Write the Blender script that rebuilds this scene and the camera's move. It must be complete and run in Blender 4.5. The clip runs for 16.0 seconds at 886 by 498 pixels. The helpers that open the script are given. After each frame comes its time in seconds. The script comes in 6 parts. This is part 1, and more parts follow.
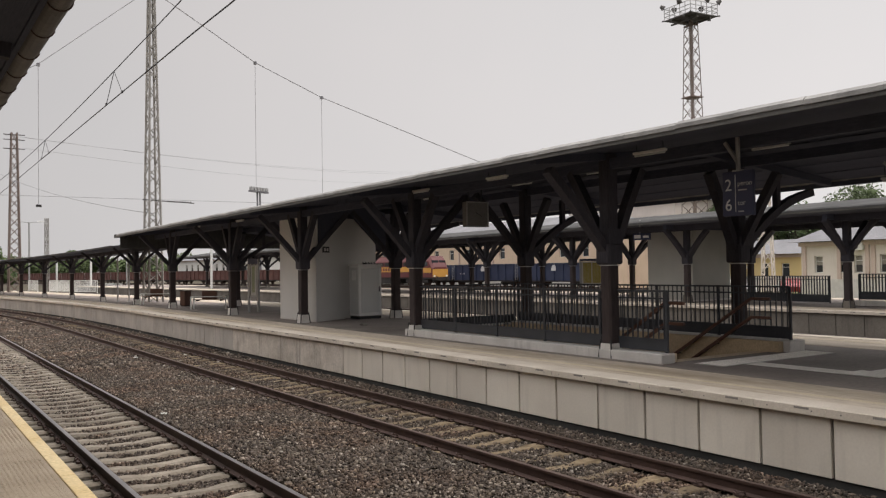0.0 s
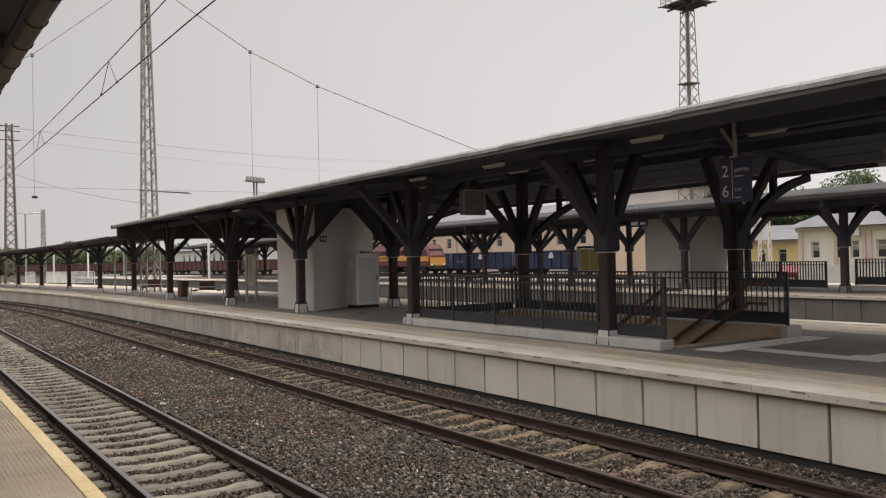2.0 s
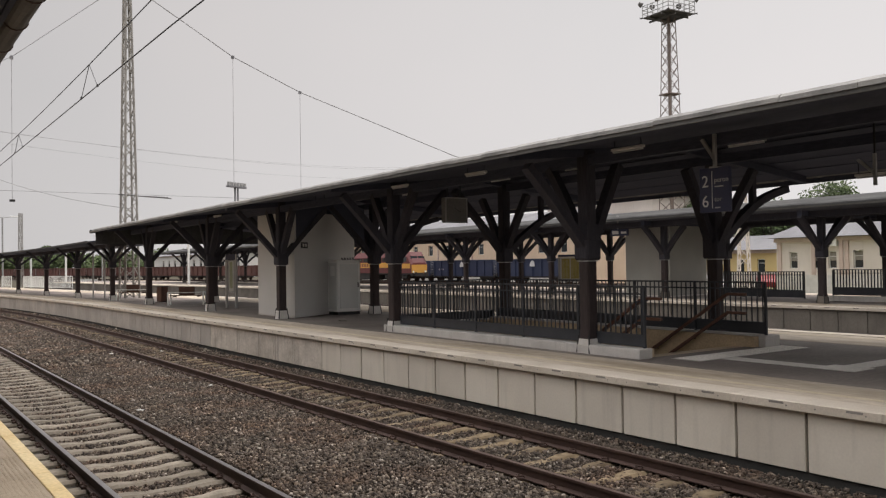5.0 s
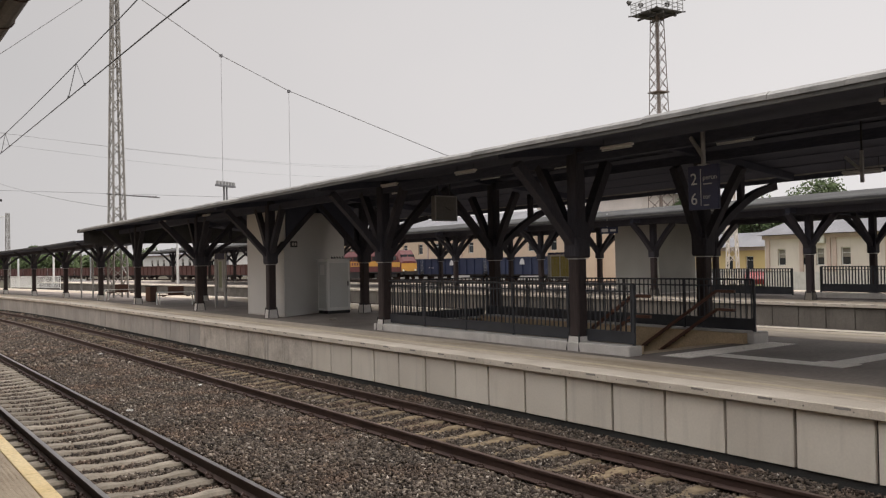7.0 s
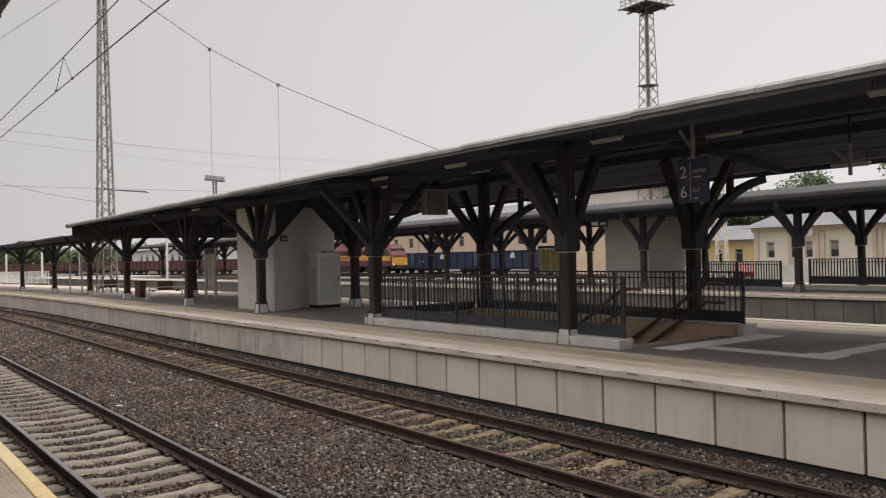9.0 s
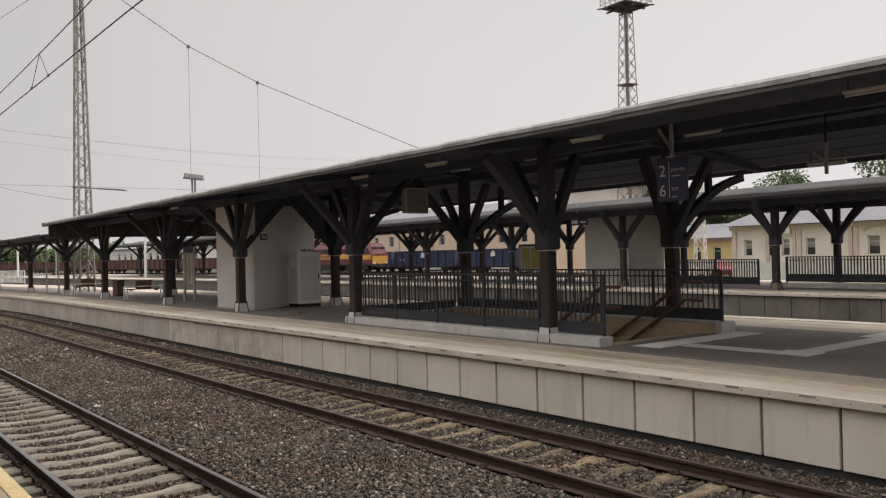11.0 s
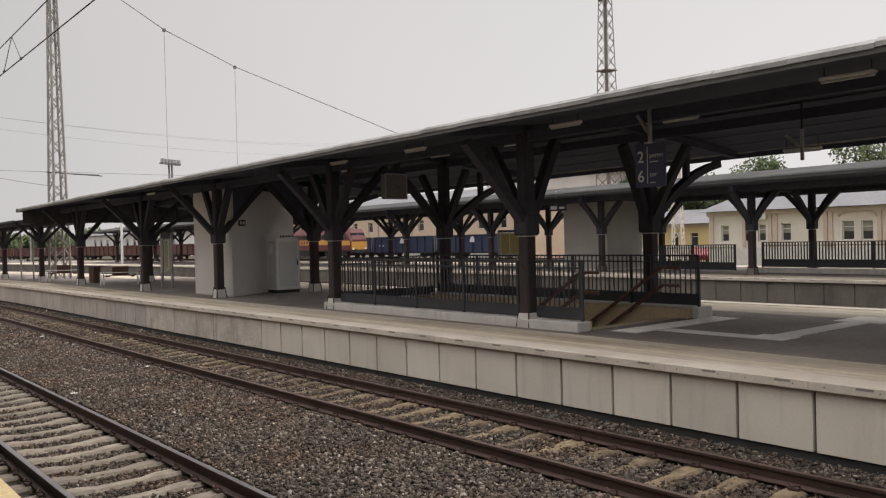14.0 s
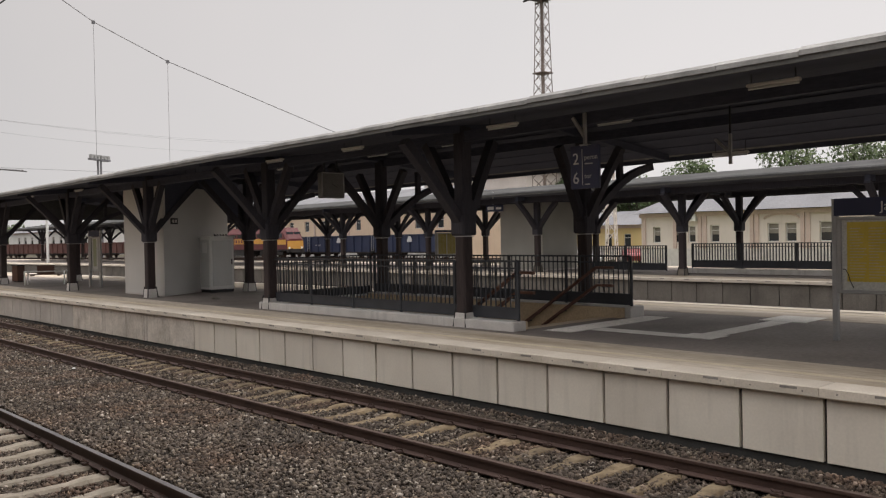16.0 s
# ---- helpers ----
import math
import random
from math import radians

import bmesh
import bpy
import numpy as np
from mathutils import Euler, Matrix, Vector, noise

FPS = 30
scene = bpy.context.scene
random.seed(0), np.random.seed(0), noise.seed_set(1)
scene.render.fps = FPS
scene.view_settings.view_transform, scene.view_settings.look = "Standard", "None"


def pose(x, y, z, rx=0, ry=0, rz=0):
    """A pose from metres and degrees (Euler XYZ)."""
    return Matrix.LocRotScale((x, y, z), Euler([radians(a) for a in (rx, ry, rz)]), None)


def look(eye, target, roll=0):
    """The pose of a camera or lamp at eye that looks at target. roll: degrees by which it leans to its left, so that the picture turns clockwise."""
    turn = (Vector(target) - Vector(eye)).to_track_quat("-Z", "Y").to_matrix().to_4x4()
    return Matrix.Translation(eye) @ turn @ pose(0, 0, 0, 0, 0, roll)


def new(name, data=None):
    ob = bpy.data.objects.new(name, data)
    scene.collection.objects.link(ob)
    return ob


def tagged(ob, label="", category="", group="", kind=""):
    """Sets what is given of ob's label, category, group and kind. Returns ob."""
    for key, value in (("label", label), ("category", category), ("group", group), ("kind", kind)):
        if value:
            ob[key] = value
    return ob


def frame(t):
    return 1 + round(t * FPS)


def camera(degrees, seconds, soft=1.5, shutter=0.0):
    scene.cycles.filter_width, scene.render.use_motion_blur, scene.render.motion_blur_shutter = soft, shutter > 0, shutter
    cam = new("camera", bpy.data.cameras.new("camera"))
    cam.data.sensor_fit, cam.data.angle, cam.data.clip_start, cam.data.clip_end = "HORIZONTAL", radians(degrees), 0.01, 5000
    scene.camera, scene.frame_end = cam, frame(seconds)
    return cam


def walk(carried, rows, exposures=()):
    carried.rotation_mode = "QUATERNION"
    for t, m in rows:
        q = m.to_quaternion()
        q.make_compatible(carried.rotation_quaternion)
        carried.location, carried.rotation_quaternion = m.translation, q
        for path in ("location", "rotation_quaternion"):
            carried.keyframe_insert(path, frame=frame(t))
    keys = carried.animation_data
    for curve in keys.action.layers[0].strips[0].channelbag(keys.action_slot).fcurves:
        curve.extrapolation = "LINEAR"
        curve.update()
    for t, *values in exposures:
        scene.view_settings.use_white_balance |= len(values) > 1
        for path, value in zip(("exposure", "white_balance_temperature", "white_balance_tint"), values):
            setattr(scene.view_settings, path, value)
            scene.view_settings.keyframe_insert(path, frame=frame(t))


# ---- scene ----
cam = camera(56.08, 16.0, soft=1.25)
EYE = (0.0, 0.0, 2.54)  # z = 0 is the rail top
PATH = [
    (0.0, pose(*EYE, 91.305, 0.848, -33.729)),
    (0.5, pose(*EYE, 91.108, 0.964, -33.884)),
    (1.0, pose(*EYE, 91.020, 0.956, -33.923)),
    (1.5, pose(*EYE, 90.874, 0.985, -33.887)),
    (2.0, pose(*EYE, 90.500, 1.290, -33.907)),
    (2.5, pose(*EYE, 90.393, 1.326, -33.939)),
    (3.0, pose(*EYE, 90.453, 1.233, -34.221)),
    (3.5, pose(*EYE, 90.542, 1.070, -34.625)),
    (4.0, pose(*EYE, 90.657, 0.905, -34.913)),
    (4.5, pose(*EYE, 90.931, 0.855, -35.052)),
    (7.0, pose(*EYE, 90.864, 1.069, -35.875)),
    (7.5, pose(*EYE, 90.781, 1.090, -36.144)),
    (8.0, pose(*EYE, 90.327, 1.136, -36.420)),
    (8.5, pose(*EYE, 90.254, 1.187, -36.343)),
    (9.0, pose(*EYE, 90.425, 1.275, -36.532)),
    (11.5, pose(*EYE, 90.251, 1.231, -38.319)),
    (12.0, pose(*EYE, 90.219, 1.144, -38.716)),
    (12.5, pose(*EYE, 90.007, 1.222, -38.888)),
    (13.0, pose(*EYE, 89.605, 1.353, -39.052)),
    (13.5, pose(*EYE, 89.402, 1.394, -39.144)),
    (14.0, pose(*EYE, 89.276, 1.401, -39.293)),
    (14.5, pose(*EYE, 89.297, 1.348, -40.072)),
    (15.0, pose(*EYE, 89.427, 1.193, -41.154)),
    (15.5, pose(*EYE, 89.257, 1.086, -42.544)),
    (16.0, pose(*EYE, 89.169, 1.083, -43.614)),
]
walk(cam, PATH, [(0.0, 0.2, 6650, 13.0), (16.0, 0.2, 6650, 13.0)])

# ---------------------------------------------------------------- light
world = bpy.data.worlds.new("overcast_sky")
scene.world = world
world.use_nodes = True
wn, wl = world.node_tree.nodes, world.node_tree.links
wn.clear()
w_out = wn.new("ShaderNodeOutputWorld")
w_bg = wn.new("ShaderNodeBackground")
w_bg.inputs["Strength"].default_value = 1.0
w_sky = wn.new("ShaderNodeTexSky")
w_sky.sky_type = "NISHITA"
w_sky.sun_disc = False
w_sky.sun_elevation, w_sky.sun_rotation = radians(55), radians(200)
w_grey = wn.new("ShaderNodeHueSaturation")
w_grey.inputs["Saturation"].default_value = 0.1
w_grey.inputs["Value"].default_value = 0.05
wl.new(w_sky.outputs["Color"], w_grey.inputs["Color"])
w_co = wn.new("ShaderNodeTexCoord")
w_sep = wn.new("ShaderNodeSeparateXYZ")
wl.new(w_co.outputs["Generated"], w_sep.inputs["Vector"])
# cloud cover that grows brighter towards the zenith
w_ramp = wn.new("ShaderNodeMapRange")
w_ramp.interpolation_type = "SMOOTHSTEP"
w_ramp.inputs["From Min"].default_value, w_ramp.inputs["From Max"].default_value = 0.3, 1.0
w_ramp.inputs["To Min"].default_value, w_ramp.inputs["To Max"].default_value = 1.0, 4.6
wl.new(w_sep.outputs["Z"], w_ramp.inputs["Value"])
w_noise = wn.new("ShaderNodeTexNoise")
w_noise.inputs["Scale"].default_value, w_noise.inputs["Detail"].default_value = 2.2, 4.0
wl.new(w_co.outputs["Generated"], w_noise.inputs["Vector"])
w_cl = wn.new("ShaderNodeMixRGB")
w_cl.inputs["Color1"].default_value = (0.470, 0.480, 0.486, 1)
w_cl.inputs["Color2"].default_value = (0.555, 0.54, 0.535, 1)
wl.new(w_noise.outputs["Fac"], w_cl.inputs["Fac"])
w_mul = wn.new("ShaderNodeMixRGB")
w_mul.blend_type = "MULTIPLY"
w_mul.inputs["Fac"].default_value = 1.0
wl.new(w_cl.outputs["Color"], w_mul.inputs["Color1"])
wl.new(w_ramp.outputs["Result"], w_mul.inputs["Color2"])
w_mix = wn.new("ShaderNodeMixRGB")
w_mix.inputs["Fac"].default_value = 0.9
wl.new(w_grey.outputs["Color"], w_mix.inputs["Color1"])
# the cloud is thinner, so brighter, on the sun's side
w_side = wn.new("ShaderNodeMapRange")
w_side.inputs["From Min"].default_value, w_side.inputs["From Max"].default_value = 0.1, 0.95
w_side.inputs["To Min"].default_value, w_side.inputs["To Max"].default_value = 1.0, 1.42
wl.new(w_sep.outputs["X"], w_side.inputs["Value"])
w_mul2 = wn.new("ShaderNodeMixRGB")
w_mul2.blend_type = "MULTIPLY"
w_mul2.inputs["Fac"].default_value = 1.0
wl.new(w_mul.outputs["Color"], w_mul2.inputs["Color1"])
wl.new(w_side.outputs["Result"], w_mul2.inputs["Color2"])
wl.new(w_mul2.outputs["Color"], w_mix.inputs["Color2"])
wl.new(w_mix.outputs["Color"], w_bg.inputs["Color"])
wl.new(w_bg.outputs["Background"], w_out.inputs["Surface"])

sun = new("sun", bpy.data.lights.new("sun", "SUN"))
sun.data.energy, sun.data.angle, sun.data.color = 1.0, radians(40), (1.0, 0.95, 0.88)
sun.matrix_world = look((20, -12, 50), (0, 0, 0))


# ---------------------------------------------------------------- materials
def mat(name, c1, c2, rough=0.8, scale=1.5, fine=40.0, bump=0.15, metal=0.0, rand=0.0, island=0.0, dist=0.01, stretch=(1, 1, 1), streak=0.0, amp=0.2, spec=0.5):
    m = bpy.data.materials.new(name)
    m.use_nodes = True
    n, l = m.node_tree.nodes, m.node_tree.links
    b = n["Principled BSDF"]
    b.inputs["Roughness"].default_value, b.inputs["Metallic"].default_value = rough, metal
    b.inputs["Specular IOR Level"].default_value = spec
    geo = n.new("ShaderNodeNewGeometry")
    mp = n.new("ShaderNodeVectorMath")
    mp.operation = "MULTIPLY"
    mp.inputs[1].default_value = stretch
    l.new(geo.outputs["Position"], mp.inputs[0])
    big, small = n.new("ShaderNodeTexNoise"), n.new("ShaderNodeTexNoise")
    for t, s, d in ((big, scale, 5.0), (small, fine, 3.0)):
        t.inputs["Scale"].default_value, t.inputs["Detail"].default_value = s, d
        l.new(mp.outputs["Vector"], t.inputs["Vector"])
    spread = n.new("ShaderNodeMapRange")
    spread.inputs["From Min"].default_value, spread.inputs["From Max"].default_value = 0.3, 0.7
    l.new(big.outputs["Fac"], spread.inputs["Value"])
    mix = n.new("ShaderNodeMixRGB")
    mix.inputs["Color1"].default_value, mix.inputs["Color2"].default_value = (*c1, 1), (*c2, 1)
    l.new(spread.outputs["Result"], mix.inputs["Fac"])
    val = n.new("ShaderNodeMapRange")
    val.inputs["From Min"].default_value, val.inputs["From Max"].default_value = 0.25, 0.75
    val.inputs["To Min"].default_value, val.inputs["To Max"].default_value = 1 - amp, 1 + amp * 0.9
    l.new(small.outputs["Fac"], val.inputs["Value"])
    col = n.new("ShaderNodeMixRGB")
    col.blend_type = "MULTIPLY"
    col.inputs["Fac"].default_value = 1.0
    l.new(mix.outputs["Color"], col.inputs["Color1"])
    l.new(val.outputs["Result"], col.inputs["Color2"])
    last = col
    for amount, source in ((rand, "object"), (island, "island")):
        if amount:
            src = n.new("ShaderNodeObjectInfo").outputs["Random"] if source == "object" else geo.outputs["Random Per Island"]
            r = n.new("ShaderNodeMapRange")
            r.inputs["To Min"].default_value, r.inputs["To Max"].default_value = 1 - amount, 1 + amount
            l.new(src, r.inputs["Value"])
            k = n.new("ShaderNodeMixRGB")
            k.blend_type = "MULTIPLY"
            k.inputs["Fac"].default_value = 1.0
            l.new(last.outputs["Color"], k.inputs["Color1"])
            l.new(r.outputs["Result"], k.inputs["Color2"])
            last = k
    if streak:
        # run-off stains that hang down a wall
        sv = n.new("ShaderNodeVectorMath")
        sv.operation = "MULTIPLY"
        sv.inputs[1].default_value = (2.2, 2.2, 0.22)
        l.new(geo.outputs["Position"], sv.inputs[0])
        st = n.new("ShaderNodeTexNoise")
        st.inputs["Scale"].default_value, st.inputs["Detail"].default_value = 2.5, 4.0
        l.new(sv.outputs["Vector"], st.inputs["Vector"])
        sr = n.new("ShaderNodeMapRange")
        sr.inputs["From Min"].default_value, sr.inputs["From Max"].default_value = 0.55, 0.75
        sr.inputs["To Min"].default_value, sr.inputs["To Max"].default_value = 1.0, 1.0 - streak
        l.new(st.outputs["Fac"], sr.inputs["Value"])
        k = n.new("ShaderNodeMixRGB")
        k.blend_type = "MULTIPLY"
        k.inputs["Fac"].default_value = 1.0
        l.new(last.outputs["Color"], k.inputs["Color1"])
        l.new(sr.outputs["Result"], k.inputs["Color2"])
        last = k
    l.new(last.outputs["Color"], b.inputs["Base Color"])
    if bump:
        bp = n.new("ShaderNodeBump")
        bp.inputs["Strength"].default_value, bp.inputs["Distance"].default_value = bump, dist
        l.new(small.outputs["Fac"], bp.inputs["Height"])
        l.new(bp.outputs["Normal"], b.inputs["Normal"])
    return m


def glass_mat(name):
    m = bpy.data.materials.new(name)
    m.use_nodes = True
    b = m.node_tree.nodes["Principled BSDF"]
    b.inputs["Base Color"].default_value = (0.03, 0.035, 0.04, 1)
    b.inputs["Roughness"].default_value = 0.08
    return m


